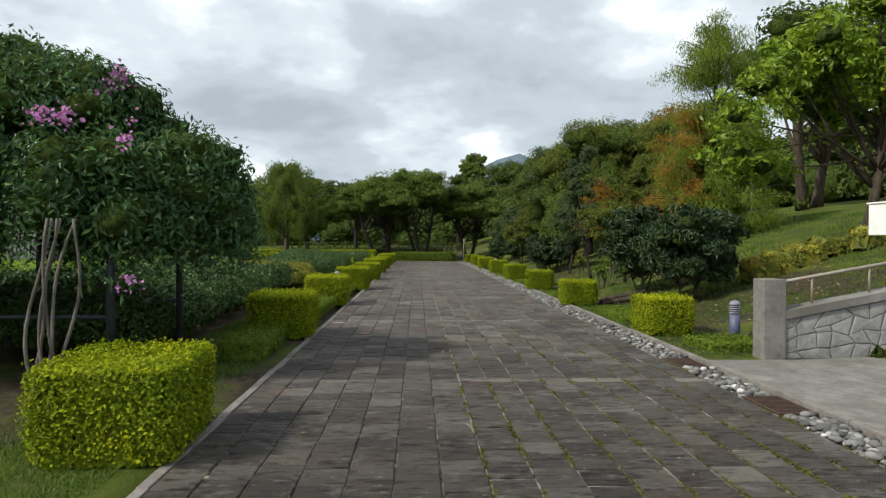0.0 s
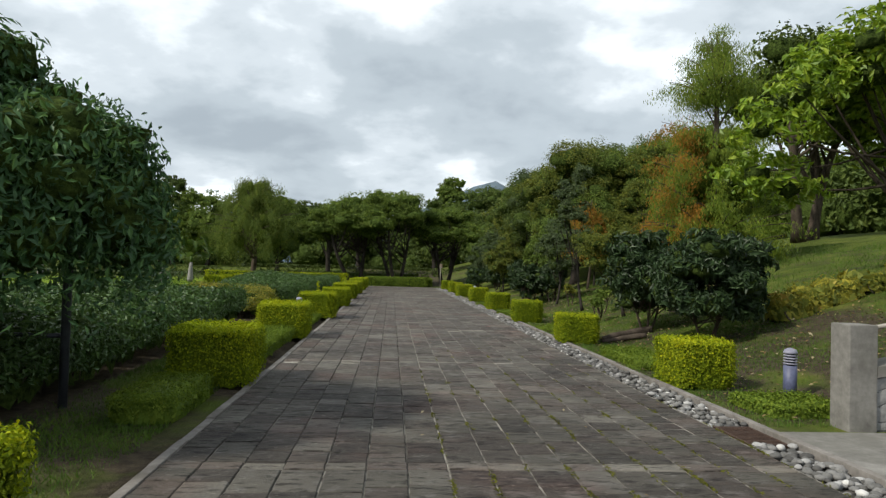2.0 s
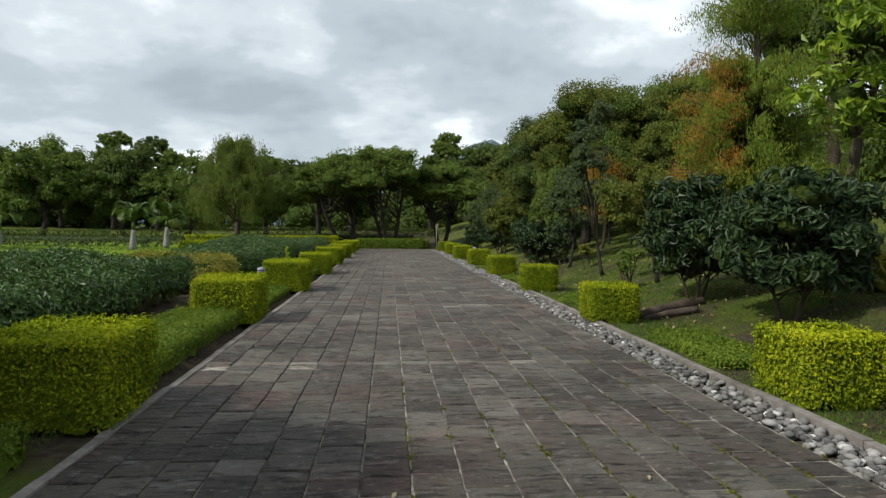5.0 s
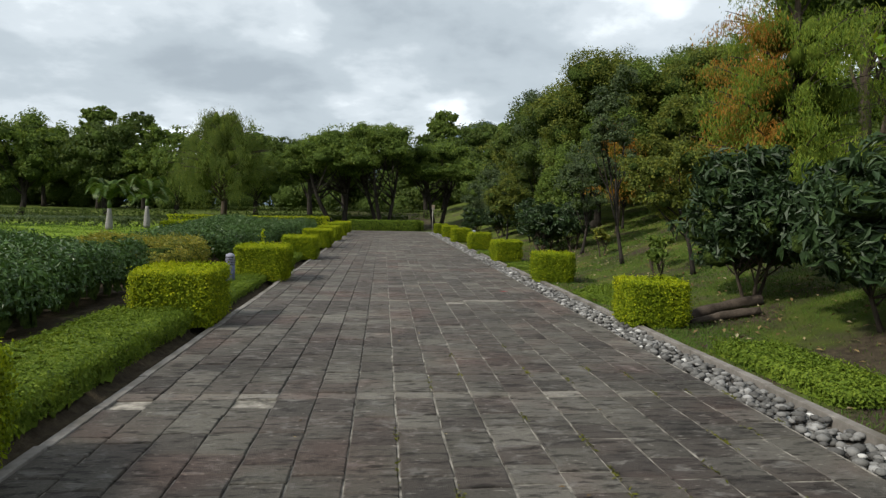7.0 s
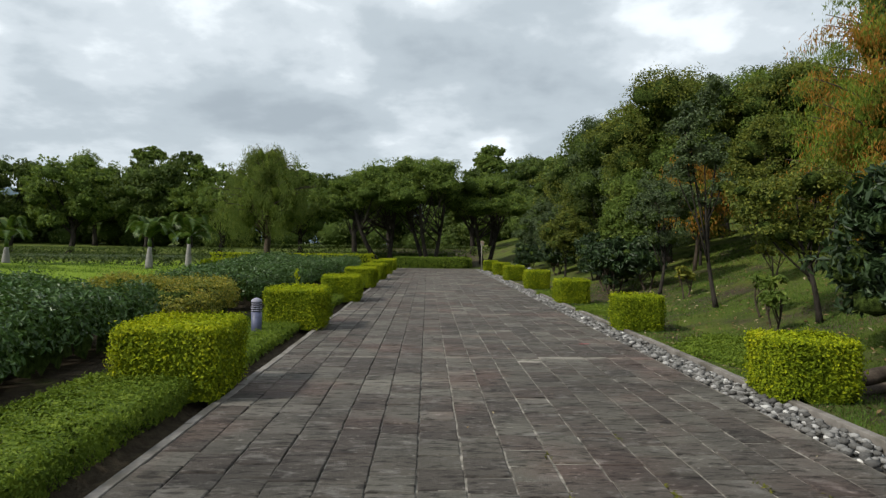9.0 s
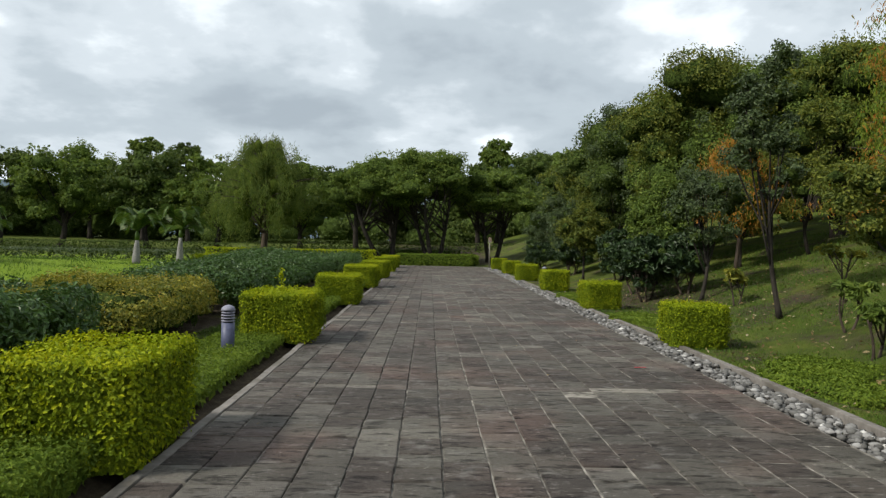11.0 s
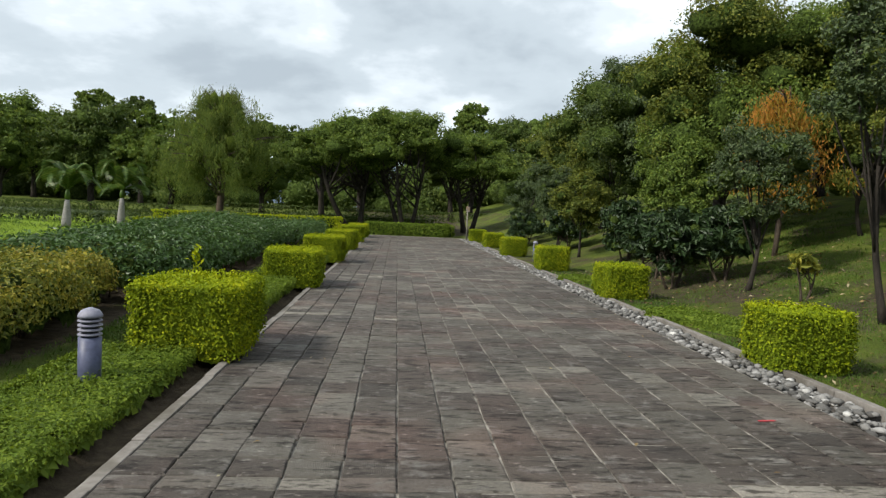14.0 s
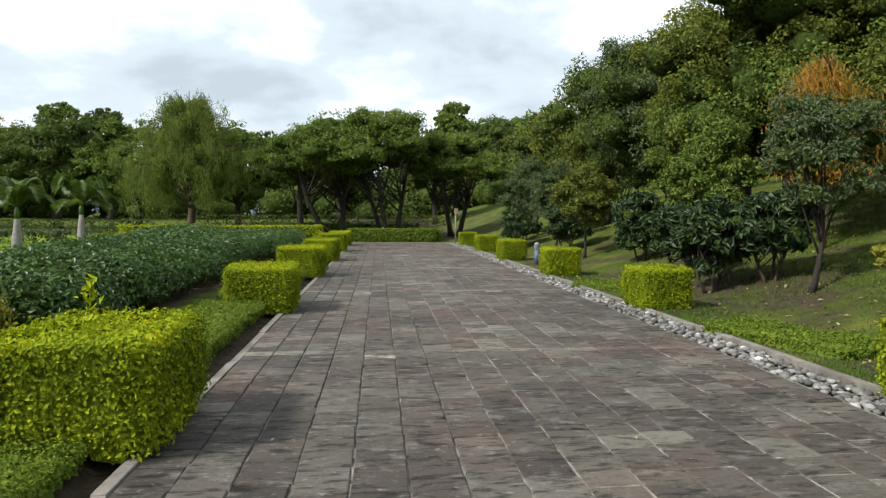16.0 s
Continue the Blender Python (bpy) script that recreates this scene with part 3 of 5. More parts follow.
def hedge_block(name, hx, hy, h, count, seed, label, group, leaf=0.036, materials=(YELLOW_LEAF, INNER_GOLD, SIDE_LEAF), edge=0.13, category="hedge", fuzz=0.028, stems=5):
    r = np.random.default_rng(seed)
    ob = thing(name, (0, 0, 0), label, category, group)
    g = Geo()
    p, n = box_skin(count, hx, hy, h, edge, r, 0.02)
    swell = 1 + 0.025 * np.sin(p[:, :1] * 5 + seed) + 0.02 * np.sin(p[:, 2:] * 9 + p[:, 1:2] * 4)
    low = np.clip((0.16 - p[:, 2:]) / 0.16, 0, 1)
    p = p * np.hstack([swell * (1 - 0.10 * low), swell * (1 - 0.10 * low), 1 + 0 * low])
    p = p + n * r.normal(-0.006, fuzz, (count, 1))
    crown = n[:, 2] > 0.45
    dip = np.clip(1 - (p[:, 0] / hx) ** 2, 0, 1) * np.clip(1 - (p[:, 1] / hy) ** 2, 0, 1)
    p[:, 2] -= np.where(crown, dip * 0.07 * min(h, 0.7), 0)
    # most side leaves take the darker, greener third material where one is given
    on_side = ~crown & (r.random(count) < 0.65) if len(materials) > 2 else np.zeros(count, bool)
    leaves(g, p[~on_side], n[~on_side] + np.array([0, 0, 0.25]), leaf, 0.62, 0.55, 0.0, 0.14, 0, r)
    leaves(g, p[on_side], n[on_side] + np.array([0, 0, 0.25]), leaf, 0.62, 0.55, 0.0, 0.14, 2, r)
    k = count // 22
    sp, sn = box_skin(k, hx, hy, h, edge, r, h * 0.7)
    leaves(g, sp + np.array([0, 0, 1]) * r.uniform(0.0, 0.05, (k, 1)), sn + np.array([0, 0, 0.2]), leaf, 0.5, 0.9, -1.2, 0.14, 0, r)
    # Big cards close the block; INNER ones put inner shade into their tone
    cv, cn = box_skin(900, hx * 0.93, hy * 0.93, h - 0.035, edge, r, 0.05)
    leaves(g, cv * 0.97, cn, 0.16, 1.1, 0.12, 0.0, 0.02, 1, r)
    part("foliage", g, list(materials), ob)
    if stems:
        for i in range(stems):
            s = Geo()
            a = r.uniform(-0.7, 0.7, 2) * (hx, hy)
            tube(s, [(a[0], a[1], -0.03), (a[0] * 1.05, a[1] * 1.05, 0.12), (a[0] * 1.15, a[1] * 1.1, 0.3)], [0.016, 0.013, 0.008], 5)
            part("stem", s, BARK, ob)
    return ob


GOLD = "clipped block of golden yellow-green leaves beside the slate walk"
left_y = [5.15, 11.15, 16.65, 21.95, 27.75, 33.4, 38.9, 44.4, 49.6]
right_y = [11.35, 16.6, 22.0, 27.6, 33.3, 38.9, 44.4, 49.6]
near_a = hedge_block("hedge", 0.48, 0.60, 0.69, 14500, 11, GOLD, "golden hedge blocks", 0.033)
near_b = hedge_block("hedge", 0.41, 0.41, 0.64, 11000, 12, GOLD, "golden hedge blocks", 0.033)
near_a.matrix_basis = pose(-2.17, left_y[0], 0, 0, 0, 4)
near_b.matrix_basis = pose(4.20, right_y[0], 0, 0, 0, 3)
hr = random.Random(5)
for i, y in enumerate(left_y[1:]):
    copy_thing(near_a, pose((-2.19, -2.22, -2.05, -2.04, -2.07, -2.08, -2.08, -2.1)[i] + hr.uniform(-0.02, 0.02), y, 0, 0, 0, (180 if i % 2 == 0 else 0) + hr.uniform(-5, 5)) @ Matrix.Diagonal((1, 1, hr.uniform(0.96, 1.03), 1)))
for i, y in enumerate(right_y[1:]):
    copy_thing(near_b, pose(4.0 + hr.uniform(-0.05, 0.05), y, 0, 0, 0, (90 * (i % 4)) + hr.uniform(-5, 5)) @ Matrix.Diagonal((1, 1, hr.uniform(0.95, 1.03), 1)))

# low clipped ground cover between the left blocks
for k, (a, b) in enumerate(zip(left_y[:-1], left_y[1:])):
    y0, y1 = (a + 3.5, b - 1.0) if k == 0 else (a + 0.45, b - 0.4)
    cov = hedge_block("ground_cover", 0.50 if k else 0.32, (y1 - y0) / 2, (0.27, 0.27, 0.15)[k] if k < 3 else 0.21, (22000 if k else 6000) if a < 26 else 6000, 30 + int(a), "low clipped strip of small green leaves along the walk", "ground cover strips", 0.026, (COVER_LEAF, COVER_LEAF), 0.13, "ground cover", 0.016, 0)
    cov.matrix_basis = pose(-2.40 if k else -2.27, (y0 + y1) / 2, 0)

# ---- shrub beds on the left ----


def shrub(name, x, y, hx, hy, h, count, leaf, material, label, category="shrub", group="", turn=0.0, seed=1, bare=0.42, core=INNER, aspect=0.45, twigs=14):
    """A dense shrub: leafy above, with bare dark twigs showing below."""
    r = np.random.default_rng(seed)
    ob = thing(name, on_ground(x, y), label, category, group, turn)
    g = Geo()
    p, n = box_skin(count, hx, hy, h, min(hx, hy, h) * 0.55, r, h * bare)
    lumpy = 0.07 * np.sin(p[:, 0] * 2.3 + seed) + 0.06 * np.sin(p[:, 1] * 2.9 + 2 * seed) + 0.04 * np.sin(p[:, 0] * 6 + p[:, 1] * 5)
    p[:, 2] += lumpy * p[:, 2] / h
    p = p + n * r.normal(0, 0.045, (count, 1)) + n * r.exponential(0.02, (count, 1))
    leaves(g, p, n + np.array([0, 0, 0.35]), leaf, aspect, 0.6, -0.3, 0.15, 0, r)
    # cards inside and under the leaves; INNER's dark colour stands in for shade
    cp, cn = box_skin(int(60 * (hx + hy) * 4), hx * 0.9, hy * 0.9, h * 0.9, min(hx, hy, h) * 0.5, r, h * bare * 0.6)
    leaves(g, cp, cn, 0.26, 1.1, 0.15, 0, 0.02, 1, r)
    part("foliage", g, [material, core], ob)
    for i in range(twigs):
        s = Geo()
        a = r.uniform(0, 6.283)
        e = np.array([np.cos(a) * hx * 0.8, np.sin(a) * hy * 0.8, h * 0.6])
        b = e * np.array([0.75, 0.75, 0]) + np.append(r.normal(0, 0.1, 2), -0.04)
        tube(s, curve_points(b, e, r.normal(0, 0.06, 3), 5), np.linspace(0.018, 0.006, 5), 5)
        part("stem", s, BARK, ob)
    return ob


DARKBED = "dense dark green glossy-leaved shrub in a clipped bed"
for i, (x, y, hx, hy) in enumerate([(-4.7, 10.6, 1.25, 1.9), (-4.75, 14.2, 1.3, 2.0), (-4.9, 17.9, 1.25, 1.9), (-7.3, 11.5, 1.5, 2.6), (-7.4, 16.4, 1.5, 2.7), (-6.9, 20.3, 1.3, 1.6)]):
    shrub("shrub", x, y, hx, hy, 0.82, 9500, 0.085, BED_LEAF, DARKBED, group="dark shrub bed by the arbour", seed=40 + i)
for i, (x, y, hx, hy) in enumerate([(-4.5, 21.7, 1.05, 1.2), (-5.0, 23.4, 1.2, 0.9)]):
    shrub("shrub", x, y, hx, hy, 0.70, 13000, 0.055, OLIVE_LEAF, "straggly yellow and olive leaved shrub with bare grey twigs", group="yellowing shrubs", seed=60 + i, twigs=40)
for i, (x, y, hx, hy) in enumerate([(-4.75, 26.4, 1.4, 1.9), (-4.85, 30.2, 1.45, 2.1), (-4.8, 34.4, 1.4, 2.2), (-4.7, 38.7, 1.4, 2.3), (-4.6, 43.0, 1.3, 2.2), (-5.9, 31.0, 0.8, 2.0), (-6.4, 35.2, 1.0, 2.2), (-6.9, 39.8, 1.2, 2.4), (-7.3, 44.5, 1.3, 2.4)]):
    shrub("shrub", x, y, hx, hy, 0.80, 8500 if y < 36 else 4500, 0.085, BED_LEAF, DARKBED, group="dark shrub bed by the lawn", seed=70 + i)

# ---- trees ----


def sphere_skin(n, r, low=-0.55):
    z = r.uniform(low, 1, n)
    a = r.uniform(0, 6.2832, n)
    s = np.sqrt(1 - z * z)
    return np.stack([s * np.cos(a), s * np.sin(a), z], 1)


def tree(name, x, y, height_m, spread, crown_low, label, leaf_mat, bark=BARK, trunk=0.12, clumps=16, count=9000, leaf=0.16, seed=1, lean=(0, 0), category="tree", group="", stems=1, aspect=0.5, solid=0.62, shape="round", accent=None, accent_share=0.2, clump=0.40, extra=(), limbs=14, core=INNER, tuft_count=22):
    """Tapered trunk and limbs, and a crown of many leaf clumps with an uneven outline."""
    r = np.random.default_rng(seed)
    ob = thing(name, on_ground(x, y, -0.05), label, category, group)
    mid = (height_m + crown_low) / 2
    half = (height_m - crown_low) / 2
    centres, sizes = [], []
    for i in range(clumps):
        d = sphere_skin(1, r, -0.9)[0]
        rad = r.uniform(0.35, 1.0) ** 0.6
        if shape == "flat":
            c = d * rad * np.array([0.85, 0.85, 0.6])
            c[2] += 0.25 - 0.25 * (c[0] ** 2 + c[1] ** 2)
        else:
            c = d * rad * 0.72
        centres.append(c * np.array([spread, spread, half]) + np.array([lean[0], lean[1], mid]))
        sizes.append(r.uniform(0.75, 1.2) * clump)
    for e in extra:
        centres.append(np.array(e))
        sizes.append(clump)
    clumps = len(centres)
    centres = np.array(centres)
    reach = centres[:, 2] + min(half, spread) * 0.85 * np.array(sizes)
    centres[:, 2] = crown_low + (centres[:, 2] - crown_low) * (height_m - min(half, spread) * 0.85 * clump) / (reach.max() - min(half, spread) * 0.85 * clump)
    g = Geo()
    per = count // clumps
    for i, (c, s) in enumerate(zip(centres, sizes)):
        rx = np.array([spread * s, spread * s, min(half, spread) * s * 0.85])
        slot = 2 if accent and r.random() < accent_share else 0
        tufts = sphere_skin(tuft_count, r, -0.6)
        pick = r.integers(0, tuft_count, per)
        d = sphere_skin(per, r, -0.8)
        shell = 1.0 - 0.5 * r.random((per, 1)) ** 1.4
        p = c + (tufts[pick] * 0.76 * r.uniform(0.72, 1.2, (tuft_count, 1))[pick] + d * shell * 0.29 + r.normal(0, 0.05, (per, 3))) * rx
        leaves(g, p, d + tufts[pick] * 0.6 + np.array([0, 0, 0.3]), leaf, aspect, 0.9, 0.25, 0.14, slot, r)
        # dark lump fills the clump, its colour standing in for inner shade
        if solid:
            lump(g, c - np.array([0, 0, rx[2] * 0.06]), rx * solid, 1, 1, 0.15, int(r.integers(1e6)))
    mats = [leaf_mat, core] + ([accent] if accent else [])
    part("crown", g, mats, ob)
    w = Geo()
    for k in range(stems):
        a = 6.283 * k / max(stems, 1) + r.uniform(0, 1)
        off = np.array([np.cos(a), np.sin(a), 0]) * (trunk * 1.6 if stems > 1 else 0)
        top = np.array([lean[0] * 0.8, lean[1] * 0.8, crown_low + half * 0.7]) + off * (4 if stems > 1 else 1)
        pts = curve_points(off, top, np.append(r.normal(0, trunk * 0.8, 2), 0), 9)
        rad = trunk / (stems ** 0.4) * np.linspace(1.0, 0.45, 9)
        rad[0] *= 1.35
        tube(w, pts, rad, 10)
        for c in centres[k::stems][-limbs:]:
            f = r.uniform(0.45, 0.95)
            st = pts[int(f * 8)]
            tube(w, curve_points(st, c, (0, 0, -0.06 * np.linalg.norm(c - st)), 5), np.linspace(rad[int(f * 8)] * 0.5, 0.012, 5), 5)
    part("trunk", w, bark, ob)
    return ob


# the group of spreading trees beyond the end of the walk
SPREAD = "broad spreading park tree with a dense green crown on dark trunks"
tree("tree", -3.0, 59.0, 7.3, 4.0, 2.3, SPREAD, TREE_LEAF, DARK_BARK, 0.26, 40, 22000, 0.17, 101, lean=(-0.9, 0), stems=2, shape="flat", group="spreading trees at the end", clump=0.30)
tree("tree", 0.3, 58.6, 8.1, 4.3, 2.4, SPREAD, TREE_LEAF, DARK_BARK, 0.26, 46, 26000, 0.17, 102, lean=(-0.6, 0), stems=3, shape="flat", group="spreading trees at the end", clump=0.30)
tree("tree", 4.6, 61.0, 7.0, 3.8, 2.2, SPREAD, TREE_LEAF, DARK_BARK, 0.24, 38, 20000, 0.18, 103, stems=2, shape="flat", group="spreading trees at the end", clump=0.30)


def sprays(geo, line, count, width, sag, leaf, aspect, slot, r):
    """Fine leaves hung loosely along a branch."""
    f = r.random(count) ** 0.75 * (len(line) - 1.001)
    i = f.astype(int)
    w = (f - i)[:, None]
    p = line[i] * (1 - w) + line[i + 1] * w
    p = p + r.normal(0, width, (count, 3)) * np.array([1, 1, 0.45])
    p[:, 2] -= sag * r.random(count) ** 1.3
    leaves(geo, p, r.normal(0, 1, (count, 3)), leaf, aspect, 0.5, 2.4, 0.05, slot, r)


def weeping_tree(x, y, h, spread, seed):
    """A short trunk, branches that rise and arch over, and long strands hung from them."""
    r = np.random.default_rng(seed)
    ob = thing("weeping_tree", on_ground(x, y, -0.05), "tall weeping tree with fine drooping grey-green twigs", "tree")
    w, g = Geo(), Geo()
    tube(w, curve_points((0, 0, 0), (0.1, 0, h * 0.9), (0.15, 0.1, 0), 9), np.linspace(0.26, 0.04, 9), 10)
    for k in range(110):
        a, f = r.uniform(0, 6.283), r.uniform(0.25, 0.97) if k > 12 else 0.97
        out = spread * (1.02 - 0.80 * f ** 2.2) * r.uniform(0.6, 1.05)
        way = np.array([np.cos(a), np.sin(a), 0])
        root = np.array([0.05, 0, h * f * 0.72])
        tip = way * out + np.array([0, 0, h * (0.22 + 0.76 * f) * r.uniform(0.93, 1.0)])
        line = curve_points(root, tip, (0, 0, 0.10 * h * (1 - 0.5 * f)), 8)
        tube(w, line, np.linspace(0.05, 0.012, 8), 4)
        for j in range(7):
            o = line[r.integers(3, 8)] + r.normal(0, 0.18, 3)
            ln = r.uniform(0.7, 2.3) * min(1.0, o[2] / 3.2)
            strand = curve_points(o, o + way * 0.25 + np.array([0, 0, -ln]), way * 0.16, 6)
            sprays(g, strand, 68, 0.15, 0.25, 0.22, 0.14, 0, r)
        lump(g, line[4] - np.array([0, 0, 0.5]), (0.36, 0.36, 0.6), 1, 1, 0.25, k)
    part("crown", g, [WILLOW_LEAF, CORE_CYPRESS], ob)
    part("trunk", w, BARK, ob)


weeping_tree(-11.3, 58.0, 8.9, 4.8, 104)
# big dense trees on the bank
BANK = "big dense round-crowned tree on the grassy bank"
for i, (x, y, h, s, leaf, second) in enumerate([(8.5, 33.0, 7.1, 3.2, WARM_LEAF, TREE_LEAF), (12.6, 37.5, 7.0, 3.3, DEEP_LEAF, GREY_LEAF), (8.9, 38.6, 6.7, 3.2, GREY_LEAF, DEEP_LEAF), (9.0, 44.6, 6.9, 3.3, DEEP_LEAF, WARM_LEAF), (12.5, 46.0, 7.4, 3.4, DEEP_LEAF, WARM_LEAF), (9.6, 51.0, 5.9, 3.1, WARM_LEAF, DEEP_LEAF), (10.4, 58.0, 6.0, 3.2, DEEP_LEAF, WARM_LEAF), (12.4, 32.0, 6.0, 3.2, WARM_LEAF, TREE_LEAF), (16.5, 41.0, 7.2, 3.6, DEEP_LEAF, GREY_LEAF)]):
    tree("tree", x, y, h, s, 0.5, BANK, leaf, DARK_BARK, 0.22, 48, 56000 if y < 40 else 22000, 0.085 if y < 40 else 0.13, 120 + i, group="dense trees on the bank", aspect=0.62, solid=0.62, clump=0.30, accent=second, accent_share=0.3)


def cypress_tree(x, y, h, spread, seed, label, mats, trunk, tiers, per, leaf, rust, wisp):
    """A tapered trunk with drooping feathery branches in tiers; rust is the share of turned sprays on the sunward side."""
    r = np.random.default_rng(seed)
    ob = thing("cypress_tree", on_ground(x, y, -0.05), label, "tree", "cypresses")
    w, g = Geo(), Geo()
    stem = curve_points((0, 0, 0), (0.1, 0, h * 0.98), (0.12, 0.05, 0), 11)
    tube(w, stem, np.linspace(trunk, 0.02, 11), 9)
    for low, high, wide, narrow, n in tiers:
        for k in range(n):
            f = r.random()
            z = h * (low + (high - low) * f)
            a = r.uniform(0, 6.283)
            out = spread * (wide + (narrow - wide) * f) * r.uniform(0.55, 1.05)
            way = np.array([np.cos(a), np.sin(a), 0])
            o = stem[min(10, int(10 * max(0.05, z / h - 0.06)))]
            e = way * out + np.array([0, 0, z])
            line = curve_points(o, e, (0, 0, 0.12 * out), 8)
            tube(w, line, np.linspace(0.045, 0.008, 8), 4)
            turned = e[0] < -0.42 * spread and low < 0.5 and r.random() < rust
            for j in range(5):
                b = line[r.integers(2, 8)]
                q = b + way * r.uniform(0.05, 0.4) + np.append(r.normal(0, 0.32, 2), -r.uniform(0.1, 0.55))
                sprays(g, curve_points(b, q, (0, 0, 0.08), 5), per, wisp, 0.30, leaf, 0.2, 2 if turned and r.random() < 0.7 else 0, r)
            if wide > 0.7 and out > 0.5:
                lump(g, line[3] - np.array([0, 0, 0.15]), (0.30, 0.30, 0.36), 1, 1, 0.25, k)
    part("crown", g, mats, ob)
    part("trunk", w, BARK, ob)


cypress_tree(11.1, 25.0, 8.7, 2.9, 140, "tall feathery swamp cypress, partly turned rusty orange", [CYPRESS_LEAF, CORE_CYPRESS, RUST_LEAF], 0.2, [(0.12, 0.62, 1.0, 0.66, 120), (0.74, 1.0, 0.62, 0.16, 40)], 105, 0.12, 0.75, 0.145)
cypress_tree(8.05, 29.4, 3.8, 0.95, 141, "small thin cypress with rusty orange needles", [RUST_LEAF, CORE_CYPRESS, CYPRESS_LEAF], 0.06, [(0.5, 1.0, 0.95, 0.4, 40)], 40, 0.11, 0.4, 0.12)
# bright green tree that hangs over the bank
tree("tree", 10.6, 15.6, 7.2, 3.3, 1.5, "bright lime-green broad-leaved tree leaning over the bank", LIME_LEAF, BARK, 0.13, 48, 17000, 0.19, 150, lean=(0.4, -0.2), solid=0.34, aspect=0.46, clump=0.25, extra=[(-3.3, -0.5, 2.9), (-3.0, 0.2, 2.2), (-2.7, -0.7, 3.6), (-2.4, 0.1, 1.9)], limbs=30, tuft_count=14)
tree("tree", 19.5, 33.0, 11.0, 4.2, 3.2, "tall dark park tree high on the bank", DEEP_LEAF, BARK, 0.35, 40, 14000, 0.26, 151, group="tall trees high on the bank", stems=2)
tree("tree", 23.5, 28.0, 11.5, 4.4, 3.4, "tall dark park tree high on the bank", DEEP_LEAF, BARK, 0.35, 40, 14000, 0.26, 152, group="tall trees high on the bank")
# young trees on the lawn of the bank
YOUNG = "young slim tree with small dark leaves on the lawn"
for i, (x, y, h, s, lo, ln, mat) in enumerate([(6.15, 23.5, 4.9, 0.80, 0.95, (-0.30, 0), GREY_LEAF), (6.15, 26.9, 3.3, 1.1, 0.6, (0.15, 0), GREY_LEAF), (6.35, 20.2, 2.7, 1.1, 0.8, (-0.45, 0.1), WARM_LEAF), (6.5, 30.9, 3.3, 1.15, 0.4, (0, 0), TREE_LEAF), (5.8, 36.9, 3.1, 1.15, 0.5, (0, 0), WARM_LEAF), (6.3, 42.0, 3.3, 1.2, 0.3, (0, 0), GREY_LEAF), (5.8, 46.5, 3.0, 1.2, 0.2, (0, 0), GREY_LEAF), (8.6, 30.3, 3.4, 1.3, 0.1, (0, 0), WARM_LEAF), (8.2, 35.0, 4.6, 1.4, 0.1, (0, 0), TREE_LEAF), (7.9, 39.6, 4.4, 1.5, 0.1, (0, 0), DEEP_LEAF), (7.8, 44.4, 4.2, 1.5, 0.1, (0, 0), WARM_LEAF), (7.4, 49.6, 4.0, 1.5, 0.1, (0, 0), GREY_LEAF), (10.0, 29.4, 4.2, 1.5, 0.2, (0, 0), WARM_LEAF)]):
    tree("young_tree", x, y, h, s, lo, YOUNG, mat, DARK_BARK, 0.05, 26, 9500, 0.065 if y < 28 else 0.085, 160 + i, lean=ln, group="young trees on the bank", clump=0.32, solid=0.42, limbs=10)
# dark large-leaved shrubs
LOQ = "dark shrub of large glossy leaves on short stems"
for i, (x, y, h, s, lo) in enumerate([(6.0, 14.7, 2.25, 1.35, 0.0), (5.85, 17.3, 2.4, 1.3, 0.0), (5.5, 28.7, 1.7, 0.78, 0.15), (6.3, 28.2, 1.65, 0.74, 0.15), (6.2, 33.6, 1.85, 0.95, 0.15), (6.0, 39.5, 1.7, 0.95, 0.1), (5.5, 44.5, 1.6, 0.95, 0.1), (5.7, 30.2, 1.6, 0.8, 0.2)]):
    tree("large_leaf_shrub", x, y, h, s, lo, LOQ, DARK_LEAF, BARK, 0.05, 30, 8500 if y < 20 else 3600, 0.17 if y < 20 else 0.18, 180 + i, category="shrub", group="large-leaved shrubs", stems=3, aspect=0.34, solid=0.6, clump=0.33)
# far woods behind everything
FAR = "far park tree with a full green crown"
far = [(-46, 70, 11, 5), (-38, 72, 10, 5), (-31, 69, 9.6, 4.6), (-24.5, 71, 9.8, 4.6), (-18.5, 70, 9.4, 4.4), (-6.5, 72, 9.5, 4.4), (-32.4, 88.5, 13.4, 3.0), (-27.3, 88.5, 12.9, 3.0), (-13, 80, 11, 5), (-4, 85, 11, 5), (7.2, 84, 14.1, 3.0), (5, 80, 11, 5), (16, 75, 11, 5), (20, 62, 11, 5), (22, 50, 11, 5), (26, 88, 13, 6), (-54, 78, 12, 6), (-62, 72, 12, 6), (-40, 92, 13, 6), (14, 98, 13, 6)]
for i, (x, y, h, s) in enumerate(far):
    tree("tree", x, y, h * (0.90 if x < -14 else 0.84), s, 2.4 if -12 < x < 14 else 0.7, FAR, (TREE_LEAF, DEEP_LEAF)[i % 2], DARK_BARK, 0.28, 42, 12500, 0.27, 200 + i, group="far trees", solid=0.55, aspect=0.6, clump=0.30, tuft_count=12)


